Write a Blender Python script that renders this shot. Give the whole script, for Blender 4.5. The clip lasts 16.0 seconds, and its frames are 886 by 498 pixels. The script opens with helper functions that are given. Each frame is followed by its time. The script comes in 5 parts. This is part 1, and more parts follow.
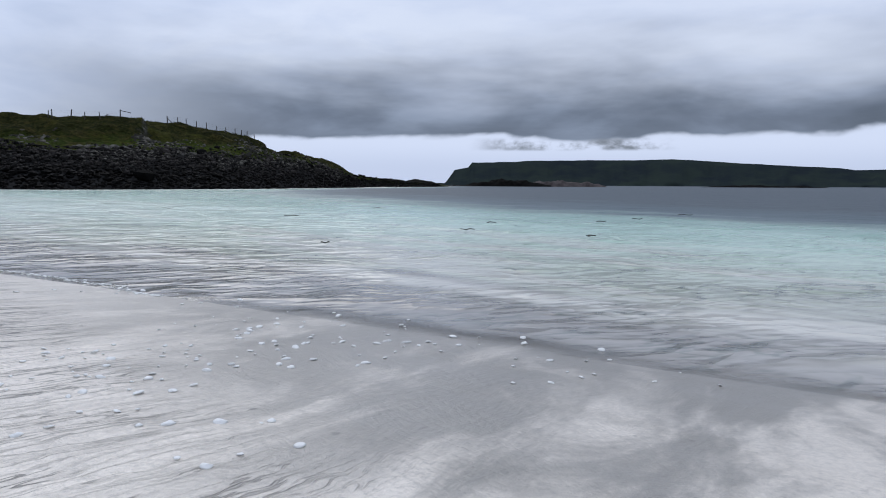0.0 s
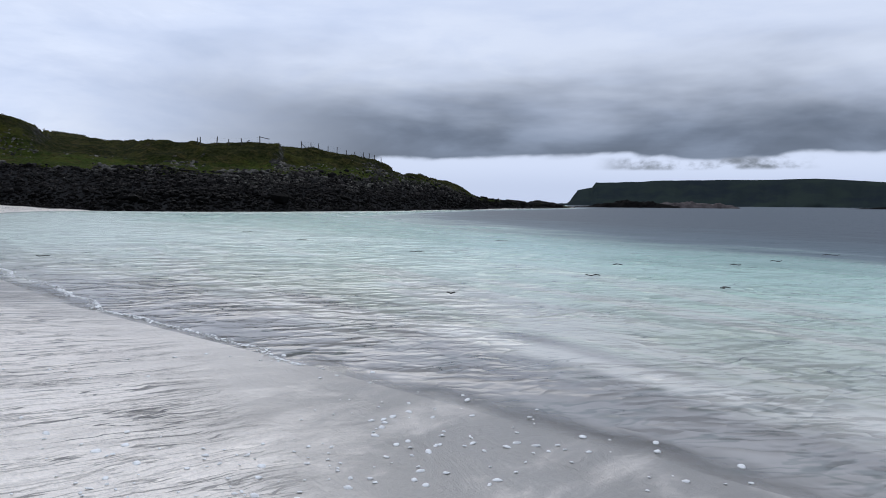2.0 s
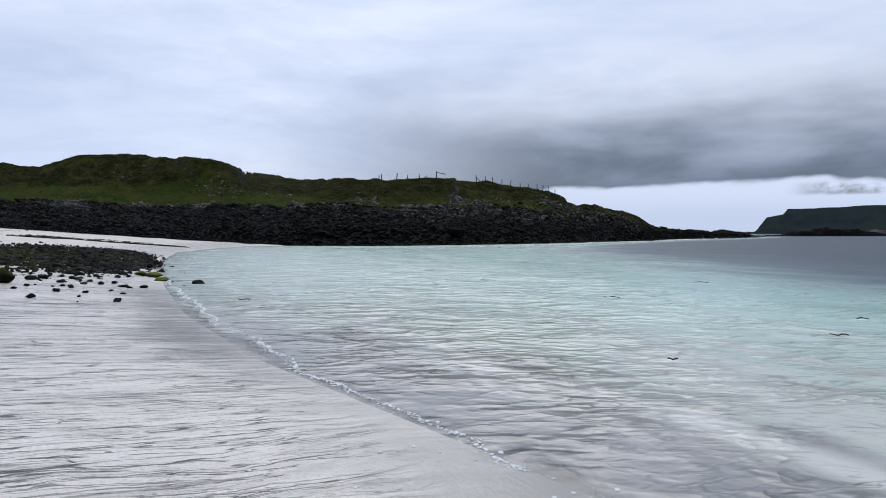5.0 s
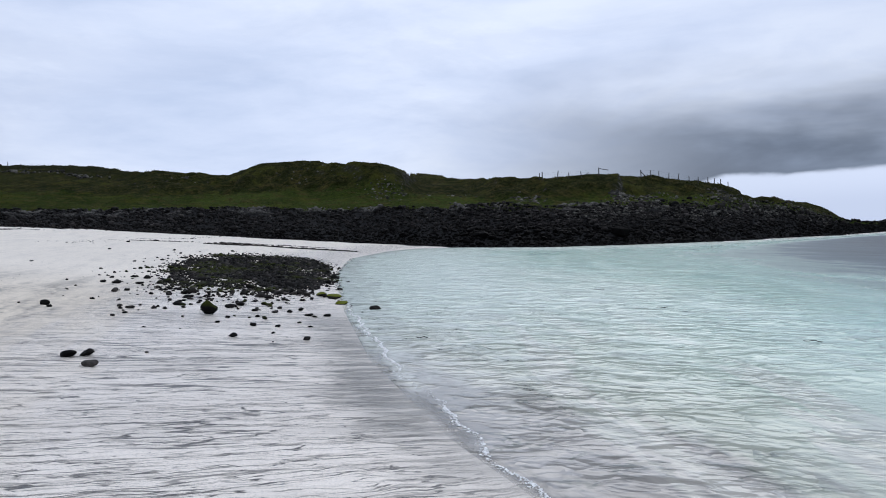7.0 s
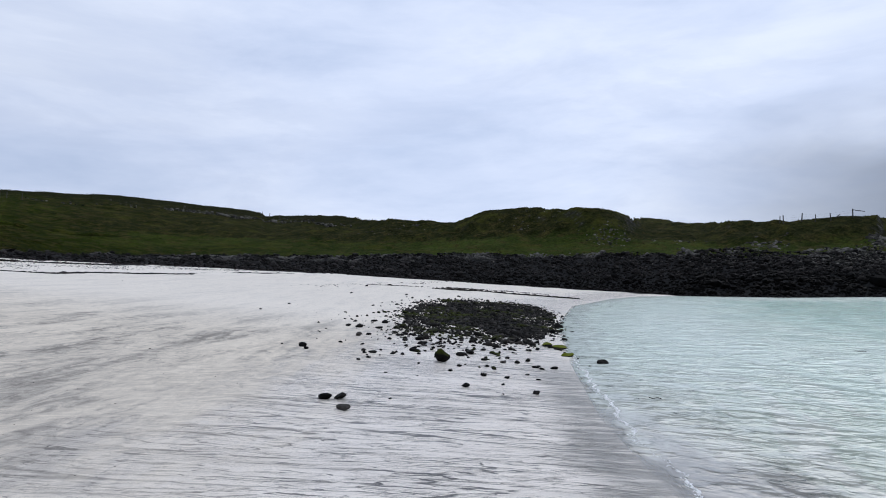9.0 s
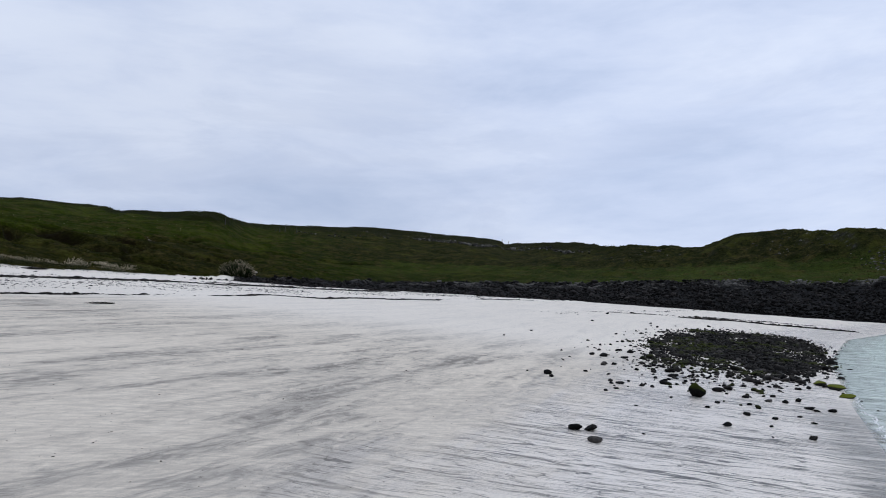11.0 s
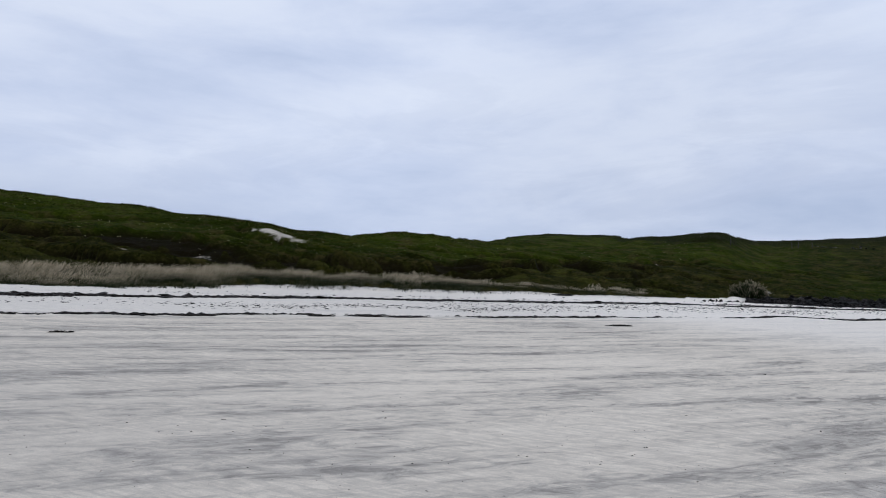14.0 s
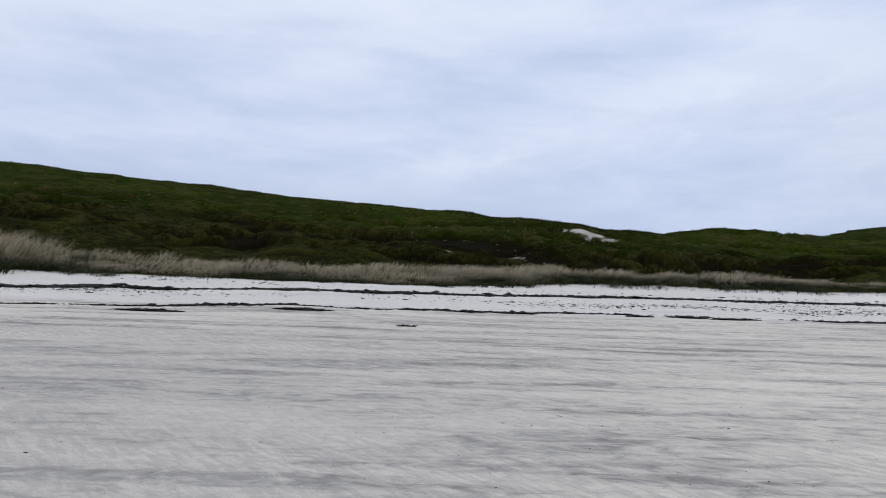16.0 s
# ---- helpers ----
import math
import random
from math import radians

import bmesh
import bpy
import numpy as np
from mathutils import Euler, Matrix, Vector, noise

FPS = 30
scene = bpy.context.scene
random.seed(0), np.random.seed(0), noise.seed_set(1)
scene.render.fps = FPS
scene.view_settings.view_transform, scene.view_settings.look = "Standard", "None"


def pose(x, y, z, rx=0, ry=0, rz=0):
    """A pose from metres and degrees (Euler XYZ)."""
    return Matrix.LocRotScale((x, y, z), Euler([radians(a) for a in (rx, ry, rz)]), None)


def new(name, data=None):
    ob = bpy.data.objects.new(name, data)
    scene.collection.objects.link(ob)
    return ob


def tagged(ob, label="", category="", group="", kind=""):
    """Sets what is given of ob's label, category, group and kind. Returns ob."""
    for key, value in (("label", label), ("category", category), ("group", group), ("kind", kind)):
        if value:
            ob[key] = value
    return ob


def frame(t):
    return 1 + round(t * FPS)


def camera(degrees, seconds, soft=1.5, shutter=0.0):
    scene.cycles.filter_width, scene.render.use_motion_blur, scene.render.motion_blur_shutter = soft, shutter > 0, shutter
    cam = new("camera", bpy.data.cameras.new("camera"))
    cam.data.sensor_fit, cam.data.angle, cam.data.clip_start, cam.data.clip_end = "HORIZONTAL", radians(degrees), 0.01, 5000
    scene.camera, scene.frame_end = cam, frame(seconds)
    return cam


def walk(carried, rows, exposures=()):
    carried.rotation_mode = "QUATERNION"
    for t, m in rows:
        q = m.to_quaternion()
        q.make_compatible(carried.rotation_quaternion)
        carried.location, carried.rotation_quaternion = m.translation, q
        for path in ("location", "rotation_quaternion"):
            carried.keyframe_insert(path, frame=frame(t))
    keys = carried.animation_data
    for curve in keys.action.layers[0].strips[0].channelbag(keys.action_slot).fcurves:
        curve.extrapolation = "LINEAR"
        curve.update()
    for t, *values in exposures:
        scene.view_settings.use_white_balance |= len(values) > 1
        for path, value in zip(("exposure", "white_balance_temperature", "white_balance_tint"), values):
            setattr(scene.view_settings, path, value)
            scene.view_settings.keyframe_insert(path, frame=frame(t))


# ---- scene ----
cam = camera(63.95, 16.0, soft=1.0)
# seconds, x, y, z, heading (to the left of +y), tilt, lean
PATH = [
    (0.0, -0.00, 0.00, 0.58, -0.00, -5.17, 0.33),
    (0.5, 0.00, -0.02, 0.67, 2.14, -4.78, 0.51),
    (1.0, -0.01, -0.04, 0.75, 4.64, -4.39, 0.55),
    (1.5, -0.04, -0.04, 0.82, 7.17, -4.04, 0.59),
    (2.0, -0.04, -0.02, 0.88, 9.77, -3.63, 0.49),
    (2.5, -0.07, 0.02, 0.93, 12.09, -3.19, 0.21),
    (3.0, -0.11, 0.06, 0.96, 14.17, -2.60, -0.27),
    (5.5, -0.61, 0.60, 1.15, 26.49, -1.15, 0.03),
    (6.0, -0.69, 0.60, 1.33, 29.72, -1.66, -0.06),
    (6.5, -0.75, 0.60, 1.55, 32.95, -1.87, -0.45),
    (7.0, -0.78, 0.57, 1.78, 36.41, -1.56, -1.03),
    (7.5, -0.78, 0.52, 1.89, 40.35, -0.67, -1.38),
    (8.0, -0.79, 0.47, 1.92, 44.84, 0.52, -1.22),
    (10.5, -0.94, 0.33, 1.96, 67.99, 3.88, 0.21),
    (11.0, -0.98, 0.31, 1.96, 72.97, 4.49, 0.12),
    (11.5, -1.00, 0.33, 1.96, 78.41, 5.11, -0.01),
    (12.0, -0.95, 0.33, 1.97, 84.46, 5.54, -0.19),
    (12.5, -0.92, 0.30, 1.98, 91.10, 5.80, -0.33),
    (13.0, -0.91, 0.26, 1.97, 98.13, 5.97, -0.28),
    (13.5, -0.91, 0.22, 1.96, 105.37, 6.12, -0.13),
    (14.0, -0.90, 0.17, 1.96, 112.27, 6.19, 0.16),
    (14.5, -0.88, 0.12, 1.96, 118.77, 6.17, 0.61),
    (15.0, -0.84, 0.07, 1.96, 124.78, 6.05, 1.09),
    (15.5, -0.82, -0.00, 1.96, 130.66, 5.89, 1.38),
    (16.0, -0.80, -0.08, 1.96, 136.87, 5.78, 1.66),
]
walk(cam, [(t, pose(x, y, z, 90 + tilt, 0, yaw) @ pose(0, 0, 0, 0, 0, lean)) for t, x, y, z, yaw, tilt, lean in PATH],
     exposures=[(0.0, 0.0), (3.0, 0.02), (5.5, 0.03), (8.0, 0.06), (10.5, 0.0), (12.0, -0.1), (13.5, -0.08), (15.0, 0.0), (16.0, 0.0)])


# ---- node helpers ----
def nodes_of(tree):
    tree.nodes.clear()

    def add(kind, ins=None, operation="", use_clamp=False, data_type="", blend_type="MIX", interpolation_type="", rotation_type="", attribute_name="", feature=""):
        n = tree.nodes.new(kind)
        if operation:
            n.operation = operation
        if use_clamp:
            n.use_clamp = True
        if data_type:
            n.data_type, n.blend_type = data_type, blend_type
        if interpolation_type:
            n.interpolation_type = interpolation_type
        if rotation_type:
            n.rotation_type = rotation_type
        if attribute_name:
            n.attribute_name = attribute_name
        if feature:
            n.feature = feature
        for k, v in (ins or {}).items():
            s = n.inputs[k]
            if isinstance(v, bpy.types.NodeSocket):
                tree.links.new(v, s)
            else:
                s.default_value = v
        return n
    return add


def math_node(add, op, a, b=0.0, c=0.0, clamp=False):
    n = add("ShaderNodeMath", {0: a, 1: b, 2: c}, operation=op, use_clamp=clamp)
    return n.outputs[0]


def ramp(add, fac, stops, mode="LINEAR"):
    n = add("ShaderNodeValToRGB", {0: fac})
    n.color_ramp.interpolation = mode
    els = n.color_ramp.elements
    while len(els) < len(stops):
        els.new(0.5)
    for e, (p, c) in zip(els, stops):
        e.position = p
        e.color = (c, c, c, 1) if isinstance(c, (int, float)) else (*c, 1)
    return n.outputs[0]


def mix(add, fac, a, b, blend="MIX"):
    n = add("ShaderNodeMix", data_type="RGBA", blend_type=blend)
    tree = n.id_data
    for i, v in ((0, fac), (6, a), (7, b)):
        if isinstance(v, bpy.types.NodeSocket):
            tree.links.new(v, n.inputs[i])
        else:
            n.inputs[i].default_value = (*v, 1) if isinstance(v, tuple) else v
    return n.outputs[2]


def smooth(add, v, lo, hi, a=0.0, b=1.0):
    n = add("ShaderNodeMapRange", {0: v, 1: lo, 2: hi, 3: a, 4: b}, interpolation_type="SMOOTHSTEP")
    return n.outputs[0]


def noise_at(add, vec, scale, detail=4.0, rough=0.55, distort=0.0):
    return add("ShaderNodeTexNoise", {"Vector": vec, "Scale": scale, "Detail": detail, "Roughness": rough, "Distortion": distort}).outputs[0]


def turned(add, vec, angle, scale):
    """vec turned about z by angle degrees, then scaled."""
    a = add("ShaderNodeVectorRotate", {"Vector": vec, "Angle": radians(angle)}, rotation_type="Z_AXIS").outputs[0]
    return add("ShaderNodeVectorMath", {0: a, 1: scale}, operation="MULTIPLY").outputs[0]


def attribute(add, name):
    return add("ShaderNodeAttribute", attribute_name=name).outputs["Fac"]


# ---- world: an overcast sky with a dark bank of cloud low over the sea ----
SUN_HEIGHT, SUN_TURN = 38.0, 200.0
world = bpy.data.worlds.new("world")
scene.world = world
world.use_nodes = True
add = nodes_of(world.node_tree)
gen = add("ShaderNodeTexCoord").outputs["Generated"]
sky_node = add("ShaderNodeTexSky")
sky_node.sky_type, sky_node.sun_disc = "NISHITA", False
sky_node.sun_elevation, sky_node.sun_rotation = radians(SUN_HEIGHT), radians(SUN_TURN)
sky = sky_node.outputs[0]
sky = add("ShaderNodeVectorMath", {0: sky, "Scale": 0.10}, operation="SCALE").outputs[0]
sep = add("ShaderNodeSeparateXYZ", {0: gen})
dx, dy, dz = sep.outputs
wide = add("ShaderNodeVectorMath", {0: gen, 1: (1.5, 1.5, 5.5)}, operation="MULTIPLY").outputs[0]
n_big = noise_at(add, wide, 0.8, 2.0, 0.45, 0.15)
n_mid = noise_at(add, wide, 2.4, 6.0, 0.58, 0.25)
veil = math_node(add, "ADD", math_node(add, "MULTIPLY", n_big, 0.55), math_node(add, "MULTIPLY", n_mid, 0.45))
cloud = ramp(add, veil, [(0.34, (0.50, 0.60, 0.82)), (0.45, (0.63, 0.72, 0.93)), (0.55, (0.74, 0.82, 1.0)), (0.66, (0.80, 0.875, 1.03))])
# the dark bank, heaviest to the north-east
east = math_node(add, "ADD", math_node(add, "MULTIPLY", dx, 0.62), math_node(add, "MULTIPLY", dy, 0.78))
puff = noise_at(add, add("ShaderNodeVectorMath", {0: gen, 1: (3.6, 3.6, 13.0)}, operation="MULTIPLY").outputs[0], 1.0, 4.5, 0.5, 0.1)
billow = noise_at(add, add("ShaderNodeVectorMath", {0: gen, 1: (8.0, 8.0, 19.0)}, operation="MULTIPLY").outputs[0], 1.0, 4.0, 0.5, 0.2)
wob = math_node(add, "MULTIPLY", math_node(add, "SUBTRACT", puff, 0.5), 0.10)
edge_h = math_node(add, "ADD", dz, math_node(add, "MULTIPLY", math_node(add, "SUBTRACT", billow, 0.5), 0.035))
edge_h = math_node(add, "ADD", edge_h, smooth(add, dx, -0.22, -0.30, 0.0, 0.018))
lid = smooth(add, edge_h, 0.0605, 0.0705)
top = smooth(add, math_node(add, "ADD", math_node(add, "SUBTRACT", dz, smooth(add, dx, 0.05, -0.30, 0.0, 0.022)), math_node(add, "MULTIPLY", wob, 1.5)), 0.085, 0.215, 1.0, 0.0)
reach = smooth(add, math_node(add, "ADD", east, math_node(add, "MULTIPLY", wob, 1.6)), 0.13, 0.68)
strata = noise_at(add, add("ShaderNodeVectorMath", {0: gen, 1: (3.4, 3.4, 15.0)}, operation="MULTIPLY").outputs[0], 1.0, 6.0, 0.62, 0.5)
bank = math_node(add, "MULTIPLY", math_node(add, "MULTIPLY", lid, top), reach, clamp=True)
grey = ramp(add, math_node(add, "ADD", math_node(add, "MULTIPLY", puff, 0.4), math_node(add, "ADD", math_node(add, "MULTIPLY", billow, 0.3), math_node(add, "MULTIPLY", strata, 0.3))), [(0.38, (0.098, 0.122, 0.172)), (0.50, (0.140, 0.173, 0.243)), (0.62, (0.22, 0.27, 0.375))])
cloud = mix(add, math_node(add, "MULTIPLY", smooth(add, dz, 0.50, 0.06), smooth(add, east, 0.26, 0.82, 0.0, 0.48)), cloud, (0.41, 0.47, 0.61))
cloud = mix(add, math_node(add, "MULTIPLY", smooth(add, strata, 0.48, 0.62, 0.0, 0.32), smooth(add, dz, 0.55, 0.12)), cloud, (0.52, 0.605, 0.81))
cloud = mix(add, bank, cloud, grey)
gap = math_node(add, "MULTIPLY", math_node(add, "SUBTRACT", 1.0, lid), smooth(add, east, 0.35, 0.75))
cloud = mix(add, math_node(add, "MULTIPLY", gap, 0.9), cloud, mix(add, smooth(add, dz, 0.02, 0.06), (0.52, 0.60, 0.80), (0.62, 0.70, 0.90)))
# ragged scraps of cloud in the bright gap under the bank
scrap = noise_at(add, add("ShaderNodeVectorMath", {0: gen, 1: (12.0, 12.0, 20.0)}, operation="MULTIPLY").outputs[0], 1.0, 5.0, 0.6, 0.2)
belt = math_node(add, "MULTIPLY", smooth(add, dz, 0.046, 0.051), smooth(add, dz, 0.067, 0.059))
belt = math_node(add, "MULTIPLY", belt, math_node(add, "MULTIPLY", smooth(add, dx, 0.03, 0.10), smooth(add, dx, 0.32, 0.26)))
cloud = mix(add, math_node(add, "MULTIPLY", belt, smooth(add, scrap, 0.40, 0.56, 0.0, 0.95)), cloud, (0.17, 0.195, 0.245))
haze = math_node(add, "MULTIPLY", smooth(add, dz, 0.23, 0.12), smooth(add, dy, -0.38, -0.76, 0.0, 0.75))
cloud = mix(add, haze, cloud, (0.42, 0.51, 0.72))
cloud = add("ShaderNodeVectorMath", {0: cloud, "Scale": math_node(add, "MULTIPLY", smooth(add, dx, -0.84, -0.99, 1.0, 0.91), math_node(add, "ADD", 0.99, math_node(add, "MULTIPLY", dy, 0.07)))}, operation="SCALE").outputs[0]
allsky = mix(add, 0.97, sky, cloud)
allsky = mix(add, smooth(add, dz, -0.03, -0.002), (0.25, 0.27, 0.28), allsky)
back = add("ShaderNodeBackground", {0: allsky, 1: 1.0})
add("ShaderNodeOutputWorld", {0: back.outputs[0]})

sun = new("sun", bpy.data.lights.new("sun", "SUN"))
sun.data.energy, sun.data.angle, sun.data.color = 0.75, radians(40), (1.0, 0.97, 0.93)
sun.matrix_world = pose(0, 0, 50, 90 - SUN_HEIGHT, 0, SUN_TURN)

# ---- lie of the land ----
table = np.random.RandomState(5).rand(256, 256)


def lattice(x, y):
    """Smooth value noise, -1 to 1."""
    xi, yi = np.floor(x).astype(int), np.floor(y).astype(int)
    fx, fy = x - xi, y - yi
    fx, fy = fx * fx * (3 - 2 * fx), fy * fy * (3 - 2 * fy)
    a, b = table[xi % 256, yi % 256], table[(xi + 1) % 256, yi % 256]
    c, d = table[xi % 256, (yi + 1) % 256], table[(xi + 1) % 256, (yi + 1) % 256]
    return 2 * ((a * (1 - fx) + b * fx) * (1 - fy) + (c * (1 - fx) + d * fx) * fy) - 1


def fractal(x, y, octaves=4, rough=0.5):
    s, a = 0.0, 1.0
    for k in range(octaves):
        s = s + a * lattice(x * 2**k + 17.3 * k, y * 2**k - 9.1 * k)
        a *= rough
    return s


def step(a, b, v):
    t = np.clip((v - a) / (b - a), 0, 1)
    return t * t * (3 - 2 * t)


# water's edge, land on the left of the way
SHORE = np.array([(90, -66), (34, -24), (10, -5.2), (1.6, 1.6), (-1.4, 3.6), (-4.3, 5.4), (-7.4, 7.8), (-12, 12.0), (-21, 20.6), (-33, 34), (-41, 47), (-44, 54.5), (-41, 58),
                  (-32.3, 58.8), (-27.6, 65.8), (-23, 76), (-20.2, 88), (-15.2, 115), (-8, 158), (0, 206), (1, 214), (-14, 222), (-60, 240), (-200, 300), (-900, 500)], float)


def offshore(x, y):
    """Distance from the water's edge, positive on land."""
    x, y = np.asarray(x, float), np.asarray(y, float)
    best, sign = np.full(x.shape, 1e9), np.ones(x.shape)
    for (ax, ay), (bx, by) in zip(SHORE[:-1], SHORE[1:]):
        ux, uy = bx - ax, by - ay
        t = np.clip(((x - ax) * ux + (y - ay) * uy) / (ux * ux + uy * uy), 0, 1)
        px, py = x - ax - t * ux, y - ay - t * uy
        dist, side = np.hypot(px, py), ux * py - uy * px
        nearer = dist < best - 1e-9
        best = np.where(nearer, dist, best)
        sign = np.where(nearer, np.where(side >= 0, 1.0, -1.0), sign)
    return best * sign


# rows of: bearing to the left of +y in degrees, distance, height
BASE = [(0, 206, 0), (4, 150, 0), (7.5, 116, 0), (10, 104, 0), (13, 90, 0), (17, 79, 0), (22.6, 71, 0), (28.6, 67, 0), (33.3, 69.5, 0), (35.4, 71.5, 0.03), (39.8, 74.7, 0.36), (44.3, 75, 0.72), (48.8, 73.8, 1.12), (53.3, 73, 1.55), (57.3, 73, 1.95), (61.5, 71.5, 2.4), (65.8, 67.8, 2.65), (69, 65, 2.87), (73, 61.2, 2.95), (77, 58.3, 3.06),
        (81.2, 54.5, 3.2), (83.4, 52, 3.25), (86, 52.4, 3.48), (88, 52, 3.58), (91, 50, 3.72), (105, 44, 4.05), (118.5, 40, 4.28), (127, 38, 4.15), (130, 36, 3.7), (136, 34, 3.46), (153, 33, 3.46), (169, 34, 3.5), (200, 40, 3.6), (224, 80, 3.6)]
BANK = [(0, 208, 0.3), (4, 152.5, 0.8), (7.5, 121, 1.6), (10, 114, 3.2), (13, 102, 3.6), (17, 92, 3.8), (24, 82, 4.1), (28, 79, 3.6), (35, 82, 4.1), (40, 83, 4.35), (44, 84, 4.25), (49, 84, 4.32), (53, 83, 4.58), (62, 84, 4.4), (77, 84, 4.5), (81.5, 70, 4.2), (84, 61, 3.92), (88, 56, 3.9), (91, 51, 3.85), (105, 45, 4.25),
        (118.5, 42.5, 4.7), (127, 41, 4.7), (132, 40, 4.7), (153, 39, 4.7), (169, 39, 4.6), (200, 46, 4.4), (224, 90, 4.5)]
MEADOW = [(0, 209, 0.45), (4, 154, 1.2), (7.5, 123, 1.9), (10, 120, 4.3), (13, 104, 4.7), (17, 98, 5.3), (22.6, 92, 5.3), (28, 89, 5.2), (35, 94, 5.8), (41, 96, 6.7), (50, 101, 7.2), (59, 106, 7.2), (68, 120, 8.2), (77, 124, 9.2), (88, 100, 8.6), (95, 91, 9.6),
          (105, 62, 7.5), (113, 55, 7.1), (118.5, 52, 6.7), (124, 50, 6.5), (129, 50, 7.1), (140, 56, 8.7), (153, 62, 10.0), (169, 64, 10.4), (200, 70, 8.0), (224, 120, 6.0)]
CREST_N = [(0, 210, 0.6), (4, 156, 1.45), (7.1, 125, 2.1), (8.3, 128, 3.9), (9.6, 130, 5.05), (11.8, 135, 5.8), (13.6, 138, 6.6), (13.9, 112, 6.5), (15.2, 110, 7.55), (16.9, 108, 8.0), (20.9, 106, 8.7), (22.4, 106, 9.0), (22.8, 101, 9.05), (24, 100, 8.97), (28.4, 98, 8.7),
           (32, 104, 9.2), (35.3, 130, 10.9), (37.5, 150, 13.5), (38.4, 150, 13.7), (39.4, 112, 10.8), (40.5, 106, 11.2), (42.8, 104, 11.75), (44.7, 108, 12.0)]
CREST_W = [(47.5, 116, 13.25), (50.3, 118, 13.05), (51.8, 120, 12.4), (53.2, 125, 11.7), (56.7, 130, 12.1), (58.4, 128, 12.4), (60, 140, 13.2), (61.8, 160, 15.8), (64.6, 180, 17.7), (68.05, 220, 20.7), (68.3, 215, 21.3), (70.5, 215, 22.4), (73.3, 212, 23.1), (77.7, 210, 24.5),
           (83.6, 205, 24.3), (87.7, 190, 22.8), (88.8, 170, 21.1), (90.1, 140, 18.9), (91.3, 138, 19.1), (94.2, 140, 19.0), (97.0, 146, 19.6), (97.8, 158, 21.1), (98.6, 178, 24.2), (99.6, 190, 25.7), (103.7, 190, 26.3), (106.3, 190, 25.9), (107.6, 165, 21.9), (108.4, 140, 18.6)]
CREST_S = [(109.2, 112, 15.3), (110.5, 90, 13.0), (112, 79, 12.0), (115, 74, 11.6), (117, 72, 11.2), (119.4, 70, 10.7), (123.5, 67, 10.7), (125.5, 66, 11.0), (127.2, 68, 11.5), (131.7, 74, 12.9), (136, 80, 14.3), (140, 86, 15.5), (145, 92, 16.9), (150, 98, 18.4), (155, 102, 19.5), (162, 106, 20.6), (169, 108, 21.0), (185, 110, 20), (200, 110, 14), (224, 150, 8)]
CREST = CREST_N + CREST_W + CREST_S


def by_bearing(rows, az):
    t = np.array(rows, float)
    return np.interp(az, t[:, 0], t[:, 1]), np.interp(az, t[:, 0], t[:, 2])


SAND = np.array([(-400, -7), (-60, -3.0), (-30, -2.0), (-12, -1.0), (-5, -0.42), (0, 0), (6, 0.5), (24, 2.15), (31, 3.05), (36, 3.6), (60, 4.6), (300, 6)], float)


def scarps(az, knots):
    """Low worn banks across the turf: distance, drop and where each is cut."""
    (rb, _), (rc, _), (rm, _), (rk, _) = knots[:4]
    dune = step(80, 92, az)
    yield rm * 0.97 + 2.2 * fractal(az * 0.16, az * 0 + 3.1, 3), 0.75, dune * step(-0.15, 0.35, fractal(az * 0.12, az * 0 + 7.7, 3))
    for k, (a0, r0, wide, drop) in enumerate(WORN):
        drop *= 0.42
        yield r0 + 0.9 * fractal(az * 0.9, az * 0 + 5.3 * k, 3), drop, np.exp(-(((az - a0) / wide) ** 4))
    yield rc * 0.55 + rm * 0.45 + 1.5 * fractal(az * 0.2, az * 0 + 13.1, 3), 0.55, dune * step(0.0, 0.45, fractal(az * 0.17, az * 0 + 21.7, 3))


WORN = [(100.9, 69.8, 1.5, 0.9), (95.4, 91.0, 1.7, 1.1), (92.5, 100.0, 1.1, 1.0), (97.2, 75.5, 1.6, 0.8), (89.3, 83.5, 1.6, 0.8), (85.7, 108.0, 1.6, 0.9), (80.5, 112.0, 2.2, 0.8), (166.3, 55.0, 2.4, 0.9), (161.3, 57.0, 1.4, 0.9), (152.4, 55.0, 1.9, 1.0), (157.5, 50.5, 2.2, 0.7),
        (140.1, 50.6, 1.6, 0.7), (145.5, 52.5, 1.8, 0.8), (135.0, 50.0, 2.0, 0.7), (120.6, 48.0, 1.9, 0.8), (115.5, 52.0, 1.6, 0.7), (110.0, 56.0, 1.8, 0.7), (127.4, 63.0, 1.0, 0.8), (131.0, 51.5, 1.4, 0.7), (105.5, 60.0, 1.8, 0.8)]


def ledges(az, r, rc, rm):
    """Short trodden ledges across the dune slopes."""
    n = fractal(az * 0.17, r * 0.40, 4, 0.6)
    return step(0.24, 0.50, n) * step(84, 94, az) * step(0, 4, r - rc) * step(22, 6, r - rm)


def bearing(x, y):
    az = np.degrees(np.arctan2(-np.asarray(x, float), np.asarray(y, float)))
    return np.where(az < -100, az + 360, az)


def zones(x, y):
    """Bearing, distance, distance inland, and the distances of beach top, bank top and crest."""
    x, y = np.asarray(x, float), np.asarray(y, float)
    az, r = bearing(x, y), np.hypot(x, y)
    jag = fractal(x * 0.35, y * 0.35, 3)
    rb, rc, rk = by_bearing(BASE, az)[0], by_bearing(BANK, az)[0], by_bearing(CREST, az)[0]
    return az, r, offshore(x, y), rb, rc, rk, jag


